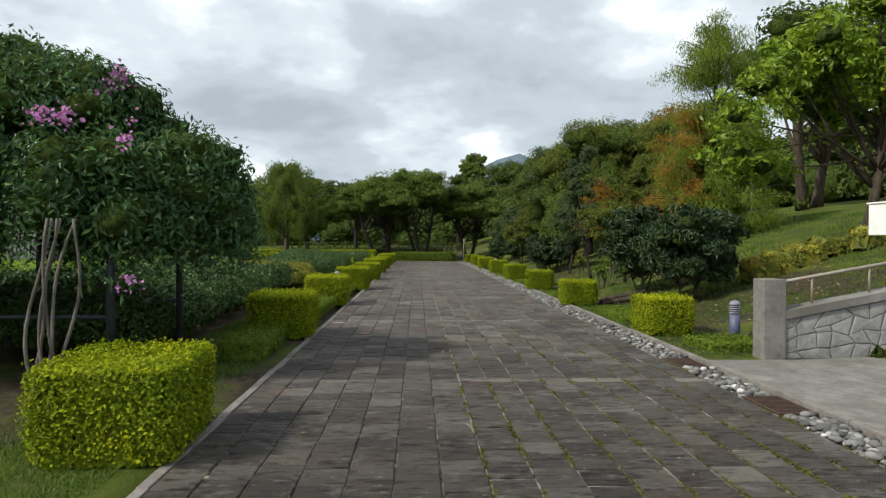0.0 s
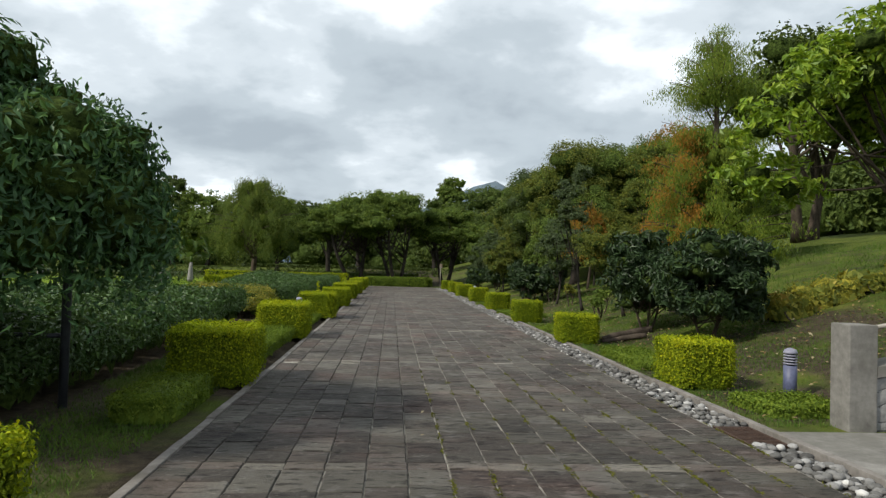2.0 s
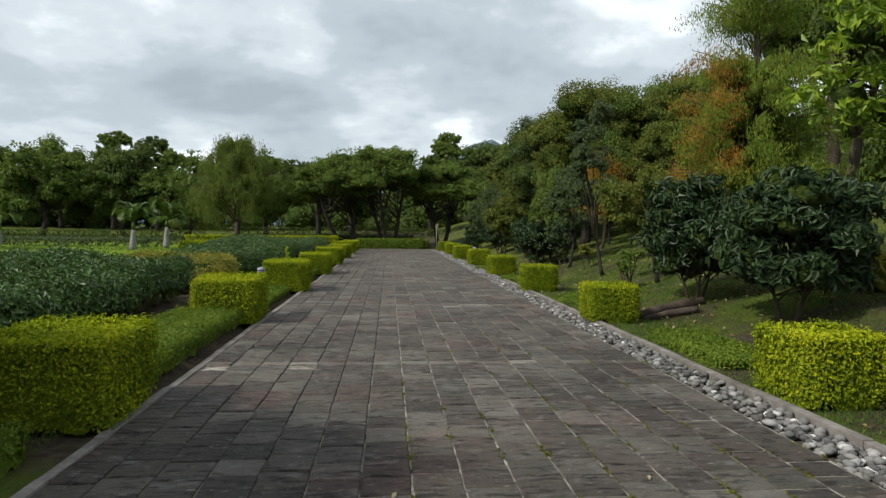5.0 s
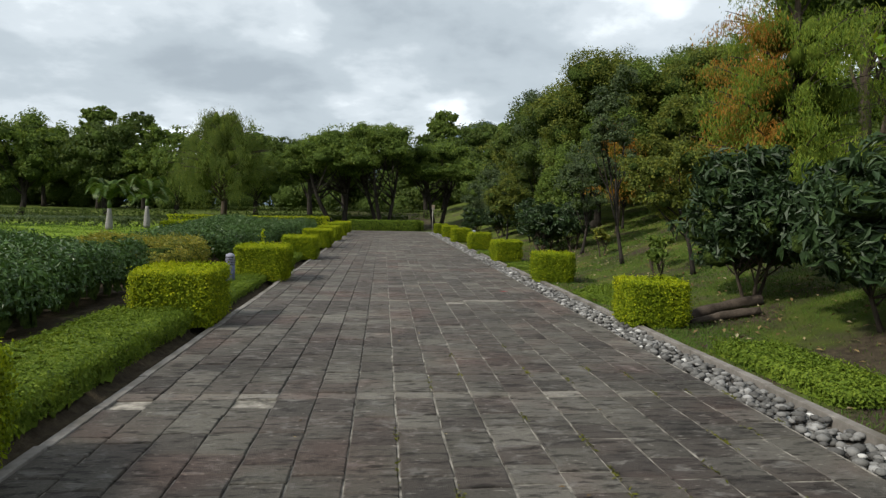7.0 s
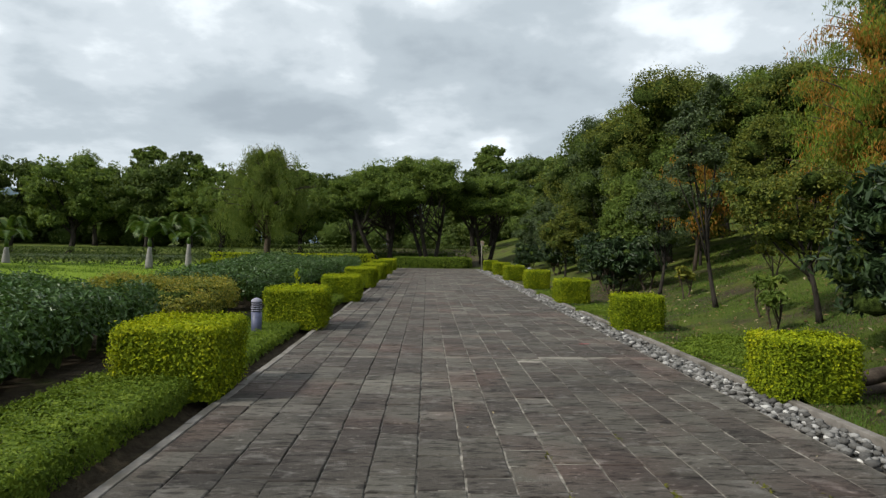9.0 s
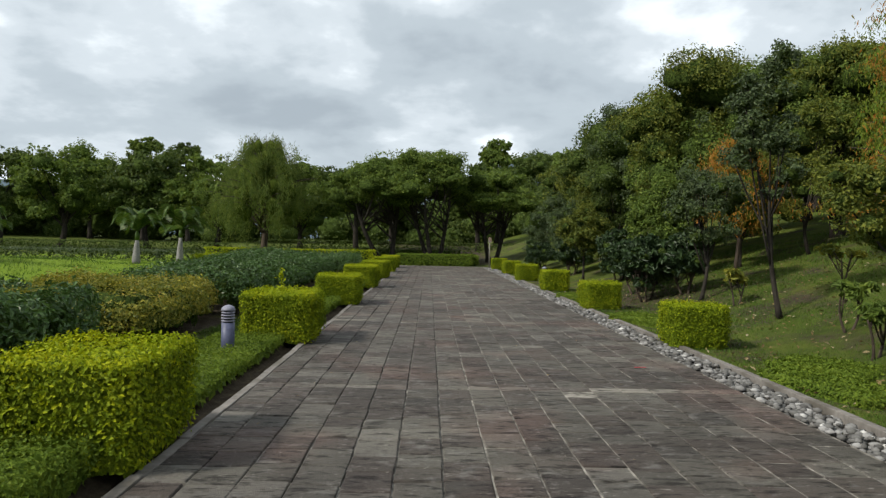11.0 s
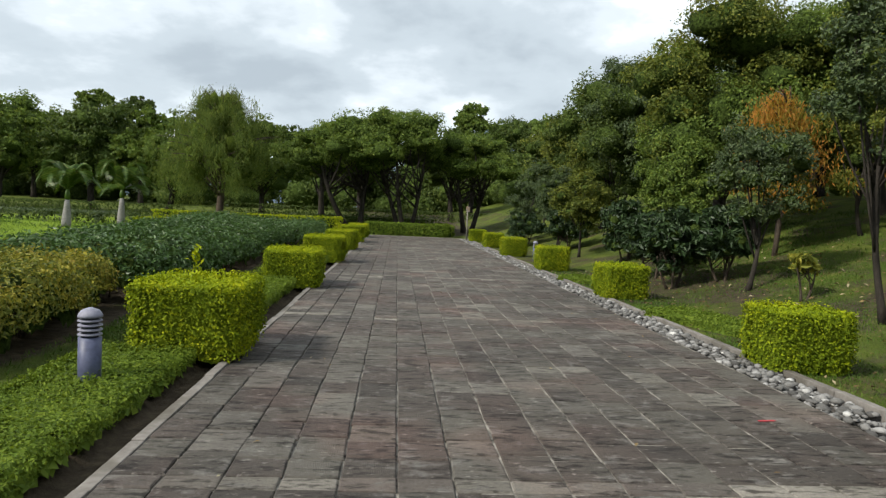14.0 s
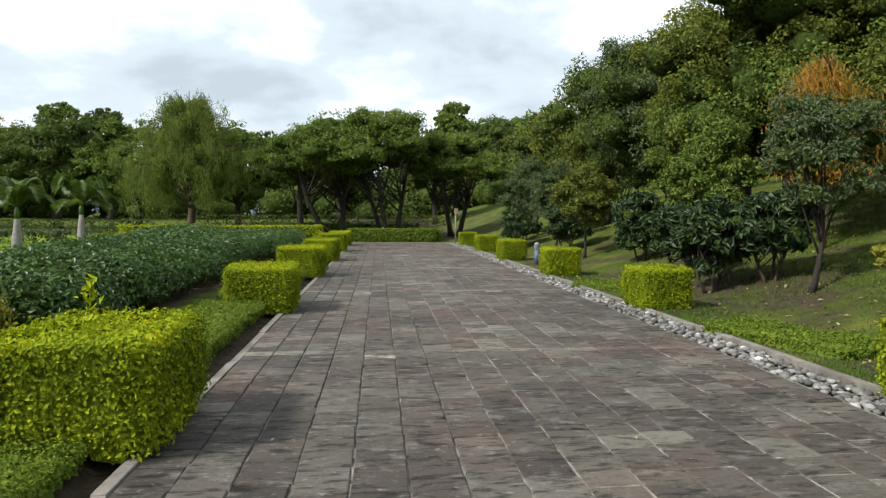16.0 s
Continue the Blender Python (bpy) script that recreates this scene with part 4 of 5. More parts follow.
# the wood that closes the view behind the lawn and along the ridge of the bank
wr = np.random.default_rng(77)
g = Geo()
line = [(-80, 60), (-66, 84), (-45, 96), (-20, 98), (0, 100), (16, 92), (26, 76), (30, 56), (33, 40), (36, 24), (38, 8)]
for (ax, ay), (bx, by) in zip(line[:-1], line[1:]):
    for k in range(30):
        f = (k + wr.random()) / 30
        x, y = ax + (bx - ax) * f + wr.normal(0, 1.5), ay + (by - ay) * f + wr.normal(0, 1.5)
        rad = wr.uniform(2.2, 3.2)
        c = np.array([x, y, float(height(x, y)) + (0.9, 2.8, 1.6, 4.6)[k % 4] + wr.uniform(-0.5, 0.6)])
        d = sphere_skin(360, wr, -0.6)
        leaves(g, c + d * np.array([rad, rad, rad * 0.8]) * wr.uniform(0.75, 1.03, (360, 1)), d + np.array([0, 0, 0.3]), 0.42, 0.55, 0.7, 0.2, 0.14, 0, wr)
        # dark filler lump; the shade within the wood is in its colour
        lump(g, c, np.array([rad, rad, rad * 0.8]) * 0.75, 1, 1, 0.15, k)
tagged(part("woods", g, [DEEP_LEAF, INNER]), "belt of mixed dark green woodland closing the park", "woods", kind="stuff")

# clipped long hedges round the lawn and at the end of the walk


def long_hedge(x, y, hx, hy, h, material, label, count=5000, turn=0.0, leaf=0.11, seed=300):
    ob = hedge_block("long_hedge", hx, hy, h, count, seed, label, "long hedges", leaf, (material, INNER), 0.15, "hedge", 0.03, 0)
    ob.matrix_basis = pose(*on_ground(x, y, -0.02), 0, 0, turn)


long_hedge(0.45, 53.8, 2.35, 0.42, 0.72, COVER_LEAF, "clipped green hedge closing the end of the walk", 6000, seed=301)
long_hedge(2.75, 57.4, 0.4, 3.1, 0.66, COVER_LEAF, "clipped green hedge running back from the walk", 4000, seed=302)
long_hedge(-1.8, 62.5, 4.2, 0.45, 0.75, DEEP_LEAF, "dark clipped hedge under the spreading trees", 4000, seed=303)
long_hedge(-8.8, 55.5, 5.4, 0.45, 0.95, YELLOW_LEAF, "long low golden hedge beyond the shrub bed", 6000, seed=304)
long_hedge(-11.2, 50.0, 0.38, 5.0, 0.62, YELLOW_LEAF, "long low golden hedge edging the lawn", 6000, seed=305)
long_hedge(-29.0, 63.0, 14.0, 0.6, 0.9, DEEP_LEAF, "long dark clipped hedge behind the lawn", 9000, seed=306)
long_hedge(-22.5, 52.0, 8.0, 1.3, 0.62, GREY_LEAF, "long dull olive hedge behind the palms", 9000, seed=307)
long_hedge(-0.5, 76.0, 16.0, 0.6, 0.95, DEEP_LEAF, "far dark clipped hedge on the rise", 8000, seed=308)
long_hedge(-9.0, 26.0 - 16.0, 0.45, 4.0, 0.8, DEEP_LEAF, "dark clipped hedge behind the arbour", 9000, 0, 0.08, 309)

# straggly low plants on the bank above the wall, and a weed at the wall's foot
for i, (x, y) in enumerate([(7.7, 14.8), (8.3, 15.1), (8.9, 15.15), (9.5, 15.25), (10.3, 14.9)]):
    shrub("low_shrub", x, y, 0.40, 0.26, 0.45, 620, 0.055, OLIVE_LEAF, "straggly low yellow-green plant with bare stems on the bank", group="straggly plants", seed=90 + i, twigs=14, bare=0.2, core=OLIVE_LEAF)
shrub("weed", 6.25, 8.60, 0.16, 0.09, 0.11, 220, 0.05, LIME_LEAF, "bright green weed at the foot of the rubble wall", "weed", seed=97, twigs=4, bare=0.1)

# low ground cover tufts along the right kerb
for i, (x, y, hx, hy, h) in enumerate([(4.35, 13.7, 0.42, 1.1, 0.13), (4.6, 9.75, 0.5, 0.45, 0.14), (4.3, 18.9, 0.40, 0.8, 0.10), (4.35, 24.6, 0.45, 1.0, 0.12), (4.3, 30.2, 0.4, 0.9, 0.10), (4.9, 20.0, 0.5, 0.6, 0.09)]):
    t = hedge_block("ground_cover", hx, hy, h, int(9000 * hx * hy / 0.4), 330 + i, "low loose tuft of small green ground cover leaves", "ground cover tufts", 0.034, (COVER_LEAF, COVER_LEAF), 0.12, "ground cover", 0.03, 0)
    t.matrix_basis = pose(*on_ground(x, y, -0.01), 0, 0, i * 7)

# ---- the vine-covered arbour ----
r5 = np.random.default_rng(55)
arbour = thing("arbour", (-5.2, 8.4, 0), "dark steel arbour buried under a flowering vine", "arbour")
for x in (-1.9, 0.0, 1.9):
    for y in (-1.05, 1.05):
        s = Geo()
        tube(s, [(x, y, -0.05), (x, y, 2.4)], 0.045, 10)
        part("post", s, BLACK_STEEL, arbour)
for z in (0.72, 2.35):
    for y in (-1.05, 1.05):
        s = Geo()
        tube(s, [(-1.9, y, z), (1.9, y, z)], 0.025, 8)
        part("rail", s, BLACK_STEEL, arbour)
vine = thing("vine", (-5.2, 8.4, 0), "mass of dark green climbing vine with pink trumpet flowers", "vine")
g = Geo()
for i in range(240):
    a, b = r5.uniform(0, 6.283), r5.random() ** 0.5
    top = 1.2 + 2.4 * np.sqrt(1 - 0.96 * b ** 3)
    if i % 3 == 0:
        b = 0.97
        top = r5.uniform(1.55, 2.6)
    bulge = 1.0 - 0.10 * max(0, top - 1.8)
    c = np.array([np.cos(a) * b * 2.95 * bulge, np.sin(a) * b * 1.65 * bulge, top + r5.normal(0, 0.06)])
    n = 380
    d = sphere_skin(n, r5, -0.8)
    p = c + d * np.array([0.45, 0.45, 0.34]) * r5.uniform(0.65, 1.08, (n, 1))
    p[:, 2] -= r5.random(n) ** 3 * (0.25 + 0.4 * b)
    leaves(g, p, d + np.array([0, 0, 0.2]), 0.10, 0.36, 0.7, 0.9, 0.12, 0, r5)
    # dark lump behind the leaves, coloured as the vine's inner shade
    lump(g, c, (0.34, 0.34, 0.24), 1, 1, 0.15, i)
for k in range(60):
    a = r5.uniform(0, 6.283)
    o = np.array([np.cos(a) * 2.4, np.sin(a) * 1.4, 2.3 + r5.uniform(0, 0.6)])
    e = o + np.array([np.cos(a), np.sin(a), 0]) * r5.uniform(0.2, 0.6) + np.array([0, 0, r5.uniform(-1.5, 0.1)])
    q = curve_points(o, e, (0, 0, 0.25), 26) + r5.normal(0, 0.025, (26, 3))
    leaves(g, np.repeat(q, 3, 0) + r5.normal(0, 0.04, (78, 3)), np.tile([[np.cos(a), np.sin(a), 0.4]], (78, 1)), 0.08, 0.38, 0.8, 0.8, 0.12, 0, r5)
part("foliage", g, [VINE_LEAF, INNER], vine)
for k in range(6):
    o = np.array([1.85 + r5.normal(0, 0.05), -2.2 + r5.normal(0, 0.06), 0])
    pts = curve_points(o + (0, 0, -0.05), o + np.append(r5.normal(0, 0.10, 2) + (0.05, 0.3), 1.75), r5.normal(0, 0.07, 3), 12)
    w = np.linspace(0, 7, 12) + k
    pts = pts + np.stack([np.sin(w), np.cos(w), 0 * w], 1) * 0.035
    s = Geo()
    tube(s, pts, np.linspace(0.020, 0.012, 12), 6)
    part("stem", s, PALE_BARK, vine, "twisted grey vine stem")
for fx, fy, fz, k in ((1.80, -0.35, 3.42, 60), (1.74, -0.45, 3.26, 60), (1.62, -0.6, 3.10, 60), (1.66, -1.25, 2.80, 45), (1.45, -1.3, 2.80, 45), (2.25, -1.3, 2.56, 18), (2.1, -0.8, 2.85, 8), (2.3, -1.3, 1.12, 16)):
    s = Geo()
    p = np.array([fx, fy - 0.25, fz]) + r5.normal(0, 0.05, (k, 3)) * np.array([1.1, 1, 1.1])
    leaves(s, p, np.tile([[0.2, -0.9, 0.3]], (k, 1)), 0.055, 0.8, 0.6, 0.0, 0.2, 0, r5)
    part("blossom", s, PETAL, vine, "pink trumpet flowers")["kind"] = "stuff"

# ---- garden bollard lights ----


def bollard(x, y, h=0.64):
    ob = thing("bollard_light", on_ground(x, y), "short blue-grey enamelled bollard light with louvred head", "bollard light", "bollard lights")
    s = Geo()
    tube(s, [(0, 0, -0.03), (0, 0, h * 0.66)], 0.080, 20)
    part("post", s, BLUE_PAINT, ob)
    for i in range(4):
        z = h * 0.66 + 0.012 + i * 0.034
        s = Geo()
        tube(s, [(0, 0, z), (0, 0, z + 0.006), (0, 0, z + 0.016), (0, 0, z + 0.020)], [0.066, 0.086, 0.082, 0.060], 20)
        part("louvre", s, PALE_CAP, ob)
    s = Geo()
    tube(s, [(0, 0, h * 0.66), (0, 0, h * 0.92)], 0.058, 16)
    part("lamp_glass", s, BLACK_STEEL, ob)
    s = Geo()
    tube(s, [(0, 0, h * 0.89), (0, 0, h * 0.92), (0, 0, h * 0.97), (0, 0, h)], [0.086, 0.084, 0.064, 0.016], 20)
    part("cap", s, PALE_CAP, ob)
    return ob


for x, y in ((5.02, 10.4), (-2.42, 20.35), (4.35, 36.9)):
    bollard(x, y)

# ---- pillar, rubble wall and rail by the side path ----
bm = bmesh.new()
box(bm, (4.62, 8.75, -0.1), (4.92, 9.05, 1.07), 0.012)
tagged(part("pillar", bm, CONCRETE), "square weathered concrete gate pillar at the wall end", "pillar")
wall = thing("stone_wall", (4.92, 8.78, 0), "low wall of irregular grey rubble stones with concrete coping", "wall")
g = Geo()


def prism(bm, outline, y0, y1):
    lo = [bm.verts.new((x, y1, z)) for x, z in outline]
    hi = [bm.verts.new((x, y0, z)) for x, z in outline]
    bm.faces.new(lo)
    bm.faces.new(hi[::-1])
    for i in range(len(outline)):
        j = (i + 1) % len(outline)
        bm.faces.new((lo[i], lo[j], hi[j], hi[i]))
    bmesh.ops.recalc_face_normals(bm, faces=bm.faces)


def wall_top(x):
    return 0.56 + 0.19 * x


bm = bmesh.new()
prism(bm, [(0.0, -0.1), (3.4, -0.1), (3.4, wall_top(3.4) - 0.02), (0.0, wall_top(0) - 0.02)], 0.02, 0.26)
part("mortar", bm, MORTAR, wall)
bm = bmesh.new()
prism(bm, [(0.0, wall_top(0) - 0.02), (3.4, wall_top(3.4) - 0.02), (3.4, wall_top(3.4) + 0.09), (0.0, wall_top(0) + 0.09)], -0.03, 0.30)
part("coping", bm, CONCRETE, wall)

# ---- guard rail above the wall ----
rail = thing("guard_rail", (4.92, 8.92, 0), "thin weathered metal guard rail on short posts", "rail")
s = Geo()
tube(s, [(0, 0, 1.02), (3.4, 0, 1.02 + 0.61)], 0.024, 8)
part("top_rail", s, RAIL_STEEL, rail)
for k in range(4):
    x = 0.45 + k * 0.8
    s = Geo()
    tube(s, [(x, 0, wall_top(x) + 0.04), (x, 0, 1.02 + 0.18 * x)], 0.014, 6)
    part("post", s, RAIL_STEEL, rail)

# rubble facing: irregular flat stones, each cut to its cell
wr = random.Random(31)
cols, rws = 15, 4
node_at = {}
for i in range(cols + 1):
    for j in range(rws + 1):
        x = 3.4 * i / cols + (wr.uniform(-0.085, 0.085) if 0 < i < cols else 0)
        top = wall_top(x) - 0.03
        z = top * j / rws + (wr.uniform(-0.055, 0.055) if 0 < j < rws else 0)
        node_at[i, j] = (x, z)
skip = set()
for i in range(cols):
    for j in range(rws):
        if (i, j) in skip:
            continue
        wide, tall = 1, 1
        if wr.random() < 0.22 and i + 1 < cols and (i + 1, j) not in skip:
            wide = 2
            skip.add((i + 1, j))
        elif wr.random() < 0.3 and j + 1 < rws:
            tall = 2
            skip.add((i, j + 1))
        loop = [node_at[i, j]] + ([node_at[i + 1, j]] if wide == 2 else []) + [node_at[i + wide, j]] + ([node_at[i + 1, j + 1]] if tall == 2 else []) + [node_at[i + wide, j + tall]] + ([node_at[i + 1, j + tall]] if wide == 2 else []) + [node_at[i, j + tall]] + ([node_at[i, j + 1]] if tall == 2 else [])
        cx, cz = sum(p[0] for p in loop) / len(loop), sum(p[1] for p in loop) / len(loop)
        ring = [(cx + (x - cx) * 0.955 + wr.uniform(-0.006, 0.006), cz + (z - cz) * 0.95 + wr.uniform(-0.006, 0.006)) for x, z in loop]
        m = len(ring)
        out = wr.uniform(0.004, 0.013)
        v = [(x, 0.03, z) for x, z in ring] + [(cx + (x - cx) * 0.93, out, cz + (z - cz) * 0.93) for x, z in ring] + [(cx, out - 0.006, cz)]
        f = []
        for k in range(m):
            q = (k + 1) % m
            f += [(k, q, q + m), (k, q + m, k + m), (k + m, q + m, 2 * m)]
        part("stone", Geo().add(v, f), RUBBLE, wall)

# ---- white cabinet on a post behind the wall ----
cab = thing("utility_box", on_ground(6.95, 9.55), "white painted utility box on a round white post", "utility box")
s = Geo()
tube(s, [(0, 0, -0.1), (0, 0, 1.2)], 0.055, 14)
part("post", s, WHITE_PAINT, cab)
bm = bmesh.new()
box(bm, (-0.23, -0.2, 1.17), (0.23, 0.2, 1.63), 0.012)
bx = part("cabinet", bm, WHITE_PAINT, cab)
bm = bmesh.new()
box(bm, (-0.25, -0.22, 1.632), (0.25, 0.22, 1.655), 0.006)
part("lid", bm, WHITE_PAINT, cab)

# ---- iron grates in the drain ----
for gy0 in (6.35, 8.6):
    gr = thing("drain_grate", (3.50, gy0, -0.02), "rusty brown iron drain grate set in the pebble strip", "drain grate", "drain grates")
    bm = bmesh.new()
    for lo, hi in (((-0.19, -0.35, -0.02), (-0.165, 0.35, 0.012)), ((0.165, -0.35, -0.02), (0.19, 0.35, 0.012)), ((-0.165, -0.35, -0.02), (0.165, -0.325, 0.012)), ((-0.165, 0.325, -0.02), (0.165, 0.35, 0.012))):
        box(bm, lo, hi)
    part("frame", bm, RUST_STEEL, gr)
    for k in range(13):
        bm = bmesh.new()
        box(bm, (-0.165, -0.305 + k * 0.05, -0.015), (0.165, -0.283 + k * 0.05, 0.010))
        part("bar", bm, RUST_STEEL, gr)

# ---- palms by the lawn ----


def palm(x, y, trunk, spread, seed):
    r = np.random.default_rng(seed)
    ob = thing("bottle_palm", on_ground(x, y, -0.03), "short bottle palm with a swollen pale trunk and arching fronds", "palm", "bottle palms")
    s = Geo()
    tube(s, [(0, 0, 0), (0, 0, trunk * 0.15), (0.01, 0, trunk * 0.4), (0.02, 0, trunk * 0.75), (0.03, 0, trunk)], [0.17, 0.19, 0.17, 0.12, 0.09], 16)
    part("trunk", s, PALM_BARK, ob)
    s = Geo()
    tube(s, [(0.03, 0, trunk * 0.98), (0.03, 0, trunk + 0.2), (0.03, 0, trunk + 0.42)], [0.10, 0.11, 0.05], 12)
    part("crownshaft", s, PALM_LEAF, ob, "pale green crownshaft")
    for k in range(11):
        a = 6.283 * k / 11 + r.uniform(-0.25, 0.25)
        up = r.uniform(0.6, 2.4)
        o = np.array([0.03, 0, trunk + 0.35])
        way = np.array([np.cos(a), np.sin(a), 0])
        t = np.linspace(0, 1, 36)[:, None]
        q = o + way * t * spread * (1.15 - 0.27 * up) + np.array([0, 0, 1]) * (up * t - (up * 0.75 + 0.35) * t * t) * spread
        s = Geo()
        tube(s, q[::3], np.linspace(0.022, 0.006, len(q[::3])), 5)
        d = unit(np.gradient(q, axis=0))
        side = unit(np.cross(d, np.array([0, 0, 1.0])))
        for sg in (-1, 1):
            n = unit(side * sg + d * 0.7 + np.array([0, 0, 0.25]))
            ln = 0.42 * np.sin(np.pi * np.clip(t * 0.9 + 0.12, 0, 1)) * spread / 1.3
            w = d * 0.03
            tip = q + n * ln - np.array([0, 0, 1]) * ln * 0.3
            v = np.stack([q - w, q + n * ln * 0.5 + w, tip, q + w], 1)[2:].reshape(-1, 3)
            b = np.arange(len(v) // 4)[:, None] * 4
            s.add(v, np.hstack([b, b + 1, b + 2, b, b + 3, b + 1]).reshape(-1, 3))
        part("frond", s, PALM_LEAF, ob)


palm(-13.8, 44.0, 1.15, 1.8, 401)
palm(-13.6, 49.0, 1.35, 2.1, 402)
palm(-20.6, 43.5, 0.9, 1.7, 403)

# ---- standing stone on the lawn ----
bm = bmesh.new()
made = box(bm, (-1.6, -0.5, -0.2), (1.3, 0.5, 4.0), 0.0)
bmesh.ops.subdivide_edges(bm, edges=bm.edges[:], cuts=7, use_grid_fill=True)
for v in bm.verts:
    k = noise.noise(v.co * 0.6) * 0.07 + noise.noise(v.co * 2.2) * 0.025
    v.co += Vector((v.co.x * 0.2, v.co.y * 0.5, 0)) * k * 2 + Vector((k, k, k * 0.7 if v.co.z > 1 else 0))
    v.co.x *= 1 - 0.03 * v.co.z
    v.co.z += -0.12 * v.co.x if v.co.z > 3 else 0
ms = part("standing_stone", bm, MONOLITH)
ms.matrix_world = pose(*on_ground(-20.6, 37.2), 0, 0, -20)
tagged(ms, "tall rough grey granite standing stone on the lawn", "standing stone")

# ---- lamp posts ----
lp = thing("lamp_post", on_ground(15.2, 30.0, -0.05), "slim bright blue lamp post on the grassy bank", "lamp post")
s = Geo()
tube(s, [(0, 0, 0), (0, 0, 1.75)], 0.045, 10)
part("post", s, BLUE_POST, lp)
s = Geo()
tube(s, [(0, 0, 1.62), (0, 0, 1.68), (0, 0, 1.80), (0, 0, 1.86)], [0.06, 0.15, 0.13, 0.03], 12)
part("lamp_head", s, BLUE_POST, lp)
ep = thing("marker_post", on_ground(3.55, 51.0, -0.05), "thin pale metal post at the end of the walk", "post")
s = Geo()
tube(s, [(0, 0, 0), (0, 0, 1.85)], 0.035, 8)
part("pole", s, RAIL_STEEL, ep)
bm = bmesh.new()
box(bm, (-0.07, -0.05, 1.55), (0.12, 0.05, 1.83), 0.01)
part("fitting", bm, RAIL_STEEL, ep)

# ---- fallen logs ----
for x, y, ln, rad, turn, sd in ((5.3, 17.0, 1.25, 0.085, 8, 1), (5.1, 16.6, 1.0, 0.06, -6, 2)):
    q = np.random.default_rng(sd)
    s = Geo()
    pts = curve_points((-ln / 2, 0, 0), (ln / 2, 0, 0.03), (0, 0.08, 0.02), 9) + q.normal(0, 0.006, (9, 3))
    tube(s, pts, rad * q.uniform(0.85, 1.1, 9), 10)
    lg = part("log", s, LOG_WOOD)
    lg.matrix_world = pose(x, y, float(height(x, y)) + rad * 0.75, 0, -10, turn)
    tagged(lg, "weathered brown fallen log lying on the grass", "log", "fallen logs")

# ---- pruned small shrubs on the lawn ----
for i, (x, y, h, s) in enumerate([(6.2, 21.7, 0.8, 0.42), (6.25, 25.4, 0.85, 0.3), (5.6, 20.2, 0.75, 0.2), (7.9, 24.6, 0.9, 0.4)]):
    tree("pruned_shrub", x, y, h, s, 0.42, "small pruned shrub with a stubby pale stem and few leaves", (TREE_LEAF, OLIVE_LEAF)[i % 2], BARK, 0.03, 7, 260, 0.15, 420 + i, category="shrub", group="pruned shrubs", stems=2, aspect=0.4, solid=0, clump=0.4)

# a fresh shoot that has grown out of one clipped block
s = Geo()
q = curve_points((0.0, 0.1, 0.5), (0.02, 0.12, 0.98), (0.02, 0, 0), 14)
leaves(s, np.repeat(q, 5, 0) + r5.normal(0, 0.03, (70, 3)), r5.normal(0, 1, (70, 3)), 0.07, 0.5, 0.5, -0.5, 0.14, 0, r5)
tube(s, q, 0.006, 5, 0)
shoot_home = [o for o in bpy.data.objects if o.name.startswith("hedge") and abs(o.matrix_basis.translation.y - left_y[3]) < 0.1 and o.matrix_basis.translation.x < 0][0]
part("shoot", s, YELLOW_LEAF, shoot_home)

# red paint mark on the walk
bm = bmesh.new()
box(bm, (-0.07, -0.012, 0.0), (0.07, 0.012, 0.003), 0.001)
mk = part("paint_mark", bm, grain_material("red_paint", (0.30, 0.03, 0.04), (0.45, 0.07, 0.08), 20))
mk.matrix_world = pose(2.62, 20.05, 0.006, 0, 0, 6)
tagged(mk, "short dash of red paint on the slate slabs", "paint mark")

# ---- the slate slabs, last: those of the middle of the walk singly, the rest joined ----
sr = random.Random(21)
COLS, W, FIRST = 16, 0.309, -1.379
BANDS = [1.75 + 5.65 * k for k in range(9)]


def slab_rows(col):
    """Start and length of each slab down one column, broken by narrow cross bands."""
    y = -6.0
    out = []
    for b in BANDS + [PATH_END]:
        first = y
        while y < b - 0.25:
            ln = sr.choice((0.26, 0.29, 0.31, 0.34, 0.38)) + sr.uniform(-0.015, 0.015)
            if b - (y + ln) < 0.22:
                ln = b - y
            out.append((y, ln, False))
            y += ln
        if b != PATH_END:
            out.append((b, 0.17, True))
            y = b + 0.17
    return out


def slab_mesh(w, ln, seed):
    """A split slab: bevelled rim, uneven top; 20 triangles or so."""
    q = random.Random(seed)
    hw, hl, e = w / 2 - 0.004, ln / 2 - 0.004, 0.008
    j = lambda: q.uniform(-0.008, 0.006)
    rim = [(-hw + j(), -hl + j()), (hw + j(), -hl + j()), (hw + j(), hl + j()), (-hw + j(), hl + j())]
    v = [(x, y, -0.03) for x, y in rim] + [(x, y, -0.006) for x, y in rim] + [(x * (1 - e / hw), y * (1 - e / hl), q.uniform(-0.003, 0.004)) for x, y in rim] + [(j() * 8, j() * 8, q.uniform(0, 0.006))]
    f = []
    for b in (0, 4):
        for i in range(4):
            k = (i + 1) % 4
            f += [(b + i, b + k, b + k + 4), (b + i, b + k + 4, b + i + 4)]
    f += [(8, 9, 12), (9, 10, 12), (10, 11, 12), (11, 8, 12)]
    return np.array(v), np.array(f)


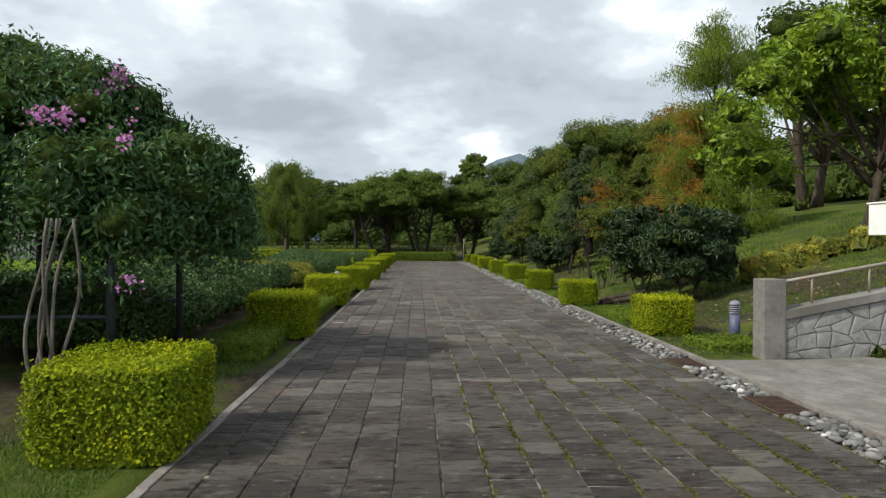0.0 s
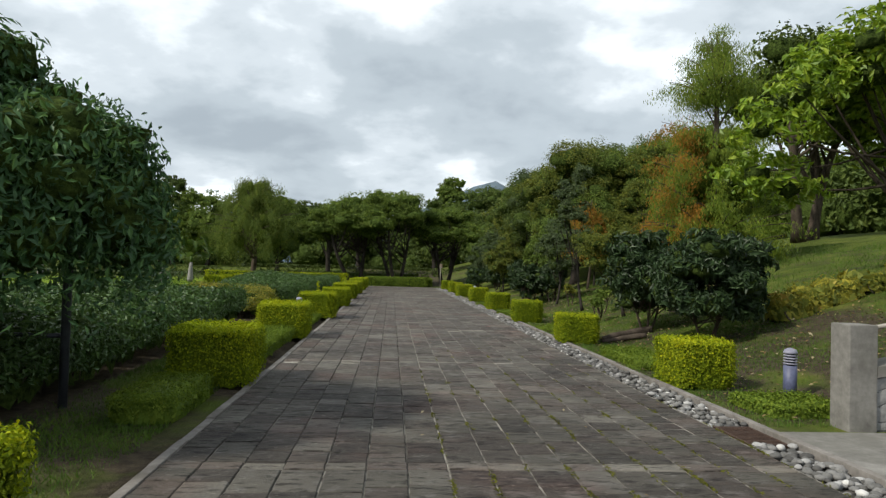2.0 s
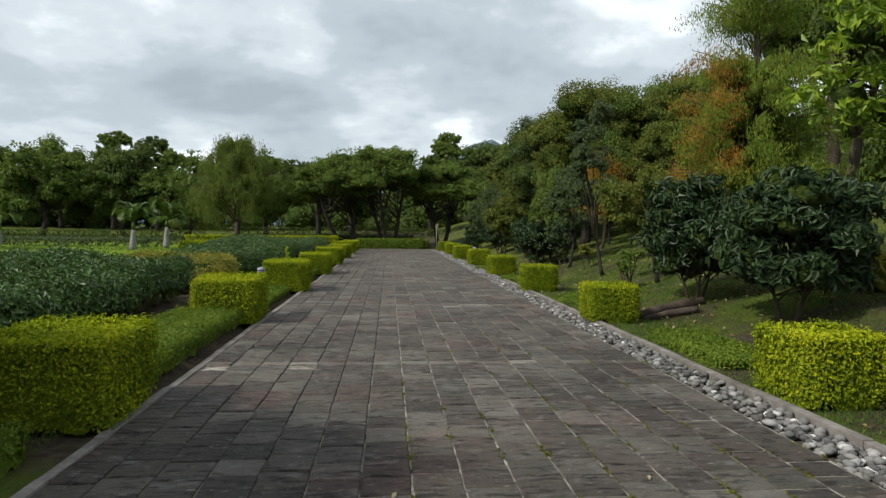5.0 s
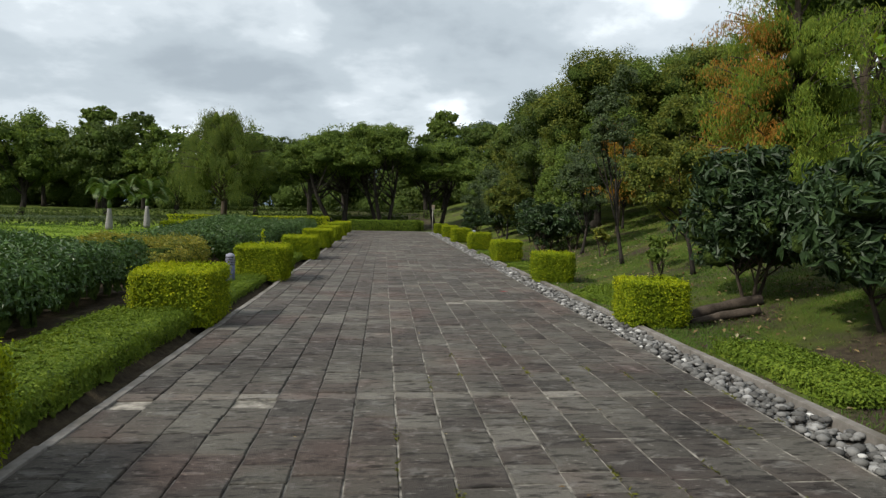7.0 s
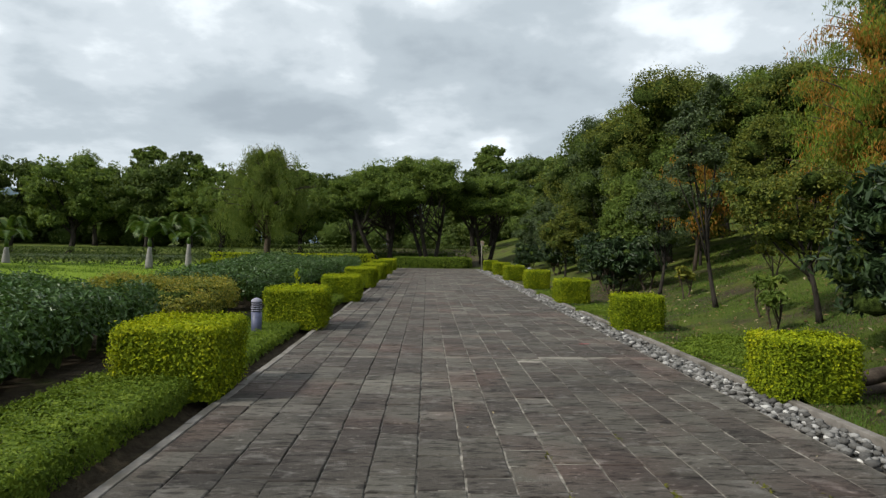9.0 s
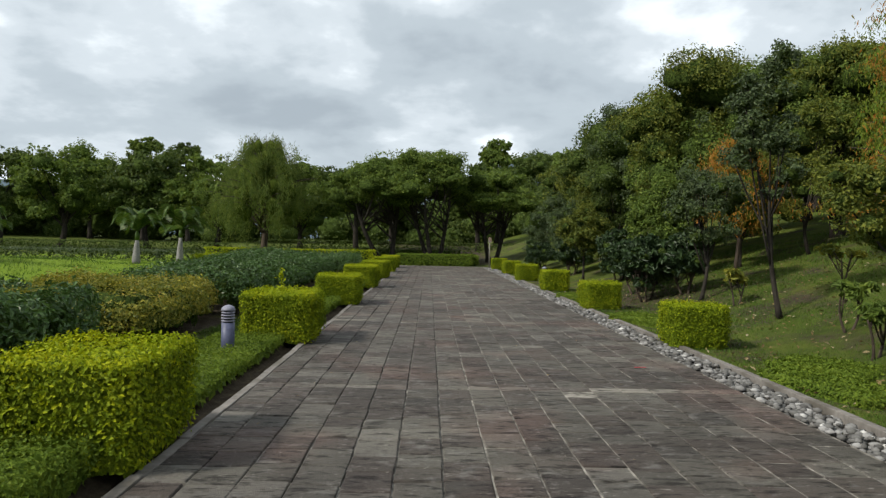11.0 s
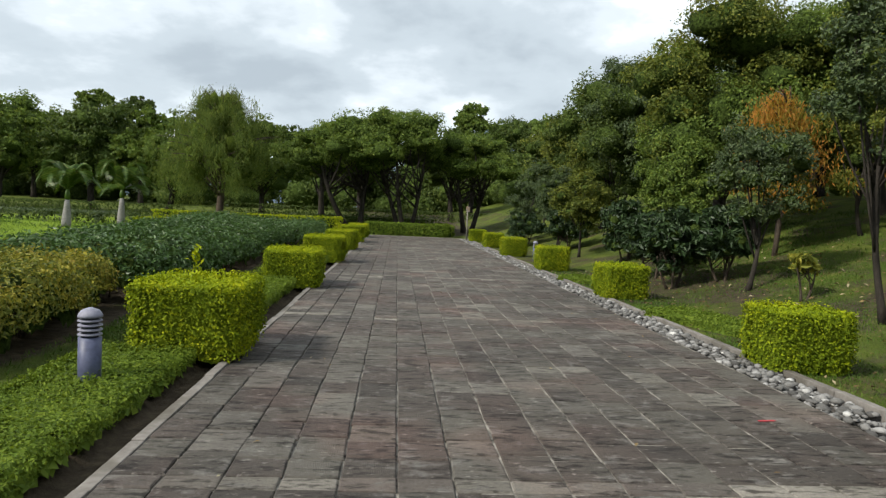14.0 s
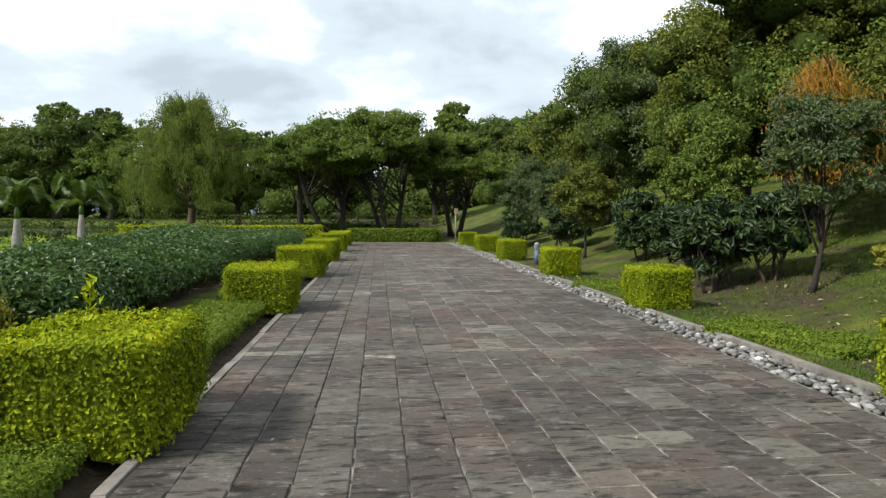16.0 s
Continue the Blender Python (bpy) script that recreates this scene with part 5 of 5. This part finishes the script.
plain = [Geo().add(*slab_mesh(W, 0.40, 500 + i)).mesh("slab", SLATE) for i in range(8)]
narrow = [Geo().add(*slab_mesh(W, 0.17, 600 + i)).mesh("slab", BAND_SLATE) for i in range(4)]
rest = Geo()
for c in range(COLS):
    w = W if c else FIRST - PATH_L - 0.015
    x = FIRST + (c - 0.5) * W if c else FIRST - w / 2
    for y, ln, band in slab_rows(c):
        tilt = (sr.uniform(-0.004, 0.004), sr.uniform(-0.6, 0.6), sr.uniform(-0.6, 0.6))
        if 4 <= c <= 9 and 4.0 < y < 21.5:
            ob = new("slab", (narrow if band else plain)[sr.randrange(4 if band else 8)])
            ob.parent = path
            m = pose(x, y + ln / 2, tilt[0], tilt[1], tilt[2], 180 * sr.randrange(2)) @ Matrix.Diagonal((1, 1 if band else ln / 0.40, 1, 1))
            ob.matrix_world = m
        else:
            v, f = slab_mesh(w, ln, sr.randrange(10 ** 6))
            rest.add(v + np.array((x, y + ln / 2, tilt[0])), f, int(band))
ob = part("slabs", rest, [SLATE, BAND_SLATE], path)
ob["kind"] = "stuff"

# ---- rounded river pebbles in the drain ----
pr = np.random.default_rng(9)
g = Geo()
n = 7000
px, py = pr.uniform(PATH_R + 0.03, 3.67, n), pr.uniform(0.5, PATH_END - 0.1, n)
keep = (np.abs(py - 6.35) > 0.37) & (np.abs(py - 8.6) > 0.37)
px, py = px[keep], py[keep]
n = len(px)
for i in range(n):
    s = pr.uniform(0.020, 0.048)
    v, f = BALL[2 if py[i] < 9 else 1]
    a = pr.uniform(0, 6.28)
    q = v * np.array([s * pr.uniform(1.0, 1.5), s, s * pr.uniform(0.5, 0.8)]) * (1 + 0.08 * np.sin(v @ pr.normal(0, 2, (3, 1))))
    c, d = math.cos(a), math.sin(a)
    q = np.stack([q[:, 0] * c - q[:, 1] * d, q[:, 0] * d + q[:, 1] * c, q[:, 2]], 1)
    g.add(q + np.array([px[i], py[i], -0.045 + pr.uniform(0, 0.05)]), f, 0, True)
tagged(part("pebbles", g, PEBBLE), "rounded grey river pebbles filling a drain strip", "pebbles", kind="stuff")

# ---- grass ----


def grass(name, count, where, size, label, material=GRASS_LEAF, seed=5):
    """Loose blades over an area, thicker in patches."""
    r = np.random.default_rng(seed)
    x0, x1, y0, y1 = where
    x, y = r.uniform(x0, x1, count), r.uniform(y0, y1, count)
    thick = 0.5 + 0.28 * np.sin(x * 2.1 + 1.3 * np.sin(y * 1.1)) + 0.28 * np.sin(y * 1.7 + 1.1 * np.sin(x * 1.6 + 2))
    keep = r.random(count) < np.clip(thick, 0.12, 1)
    if x0 > 3:
        keep &= ~((y < 8.9) & (x > 3.75))
    x, y = x[keep], y[keep]
    n = len(x)
    base = np.stack([x, y, height(x, y) - 0.008], 1)
    a = r.uniform(0, 6.283, n)
    w = np.stack([np.cos(a), np.sin(a), 0 * a], 1) * size * 0.09
    tip = base + np.stack([r.normal(0, 0.45, n), r.normal(0, 0.45, n), r.uniform(0.5, 1.1, n)], 1) * size * r.uniform(0.6, 1.3, (n, 1))
    v = np.stack([base - w, base + w, tip], 1).reshape(-1, 3)
    tagged(part(name, Geo().add(v, np.arange(3 * n).reshape(-1, 3)), material), label, "grass", kind="stuff")


grass("verge_grass", 150000, (3.84, 8.5, 8.9, 34), 0.055, "short patchy green grass on the bank beside the walk")
grass("bank_grass", 40000, (8.5, 17, 9, 34), 0.10, "longer grass higher on the bank", seed=6)
grass("bed_grass", 90000, (-3.5, -1.99, 3.0, 27), 0.055, "short green grass between the hedge blocks", seed=7)
grass("lawn_grass", 60000, (-34, -9.3, 16, 50), 0.13, "mown bright green lawn grass", seed=8)

# moss and grass tufts in the joints of the walk
jr = np.random.default_rng(17)
g = Geo()
for k in range(520):
    c = jr.integers(7, 17)
    x = FIRST + (c - 1) * W + jr.normal(0, 0.006)
    y = abs(jr.normal(3.0, 4.2)) + 1.0
    if y < 4 and x < 0.3:
        x = FIRST + (jr.integers(9, 16) - 1) * W
    n = jr.integers(6, 20)
    b = np.array([x, y, -0.002]) + np.stack([jr.normal(0, 0.012, n), jr.normal(0, 0.07, n), 0 * np.arange(n)], 1)
    leaves(g, b + (0, 0, 0.006), np.tile([[0, 0, 1.0]], (n, 1)), 0.036, 0.34, 0.6, -0.3, 0.1, 0, jr)
tagged(part("joint_moss", g, MOSS_LEAF), "small tufts of grass and moss in slab joints", "moss", kind="stuff")

# fallen leaves on the bank and a few on the walk
fr = np.random.default_rng(23)
g = Geo()
n = 2600
x, y = fr.uniform(3.9, 9.5, n), fr.uniform(9.2, 33, n)
q = np.stack([x, y, height(x, y) + 0.03], 1)
leaves(g, q, np.tile([[0, 0, 1.0]], (n, 1)), 0.075, 0.5, 0.3, 0.0, 0.12, 0, fr)
n = 70
x, y = fr.uniform(-1.5, 3.2, n), fr.uniform(2, 30, n)
leaves(g, np.stack([x, y, 0 * x + 0.014], 1), np.tile([[0, 0, 1.0]], (n, 1)), 0.045, 0.5, 0.2, 0.0, 0.1, 0, fr)
LITTER = leaf_material("dry_leaf", [(0.0, (0.10, 0.06, 0.03)), (0.6, (0.26, 0.19, 0.09)), (1.0, (0.42, 0.38, 0.26))], 0.8, 0.1, 0.1)
tagged(part("leaf_litter", g, LITTER), "scattered dry brown fallen leaves", "leaf litter", kind="stuff")
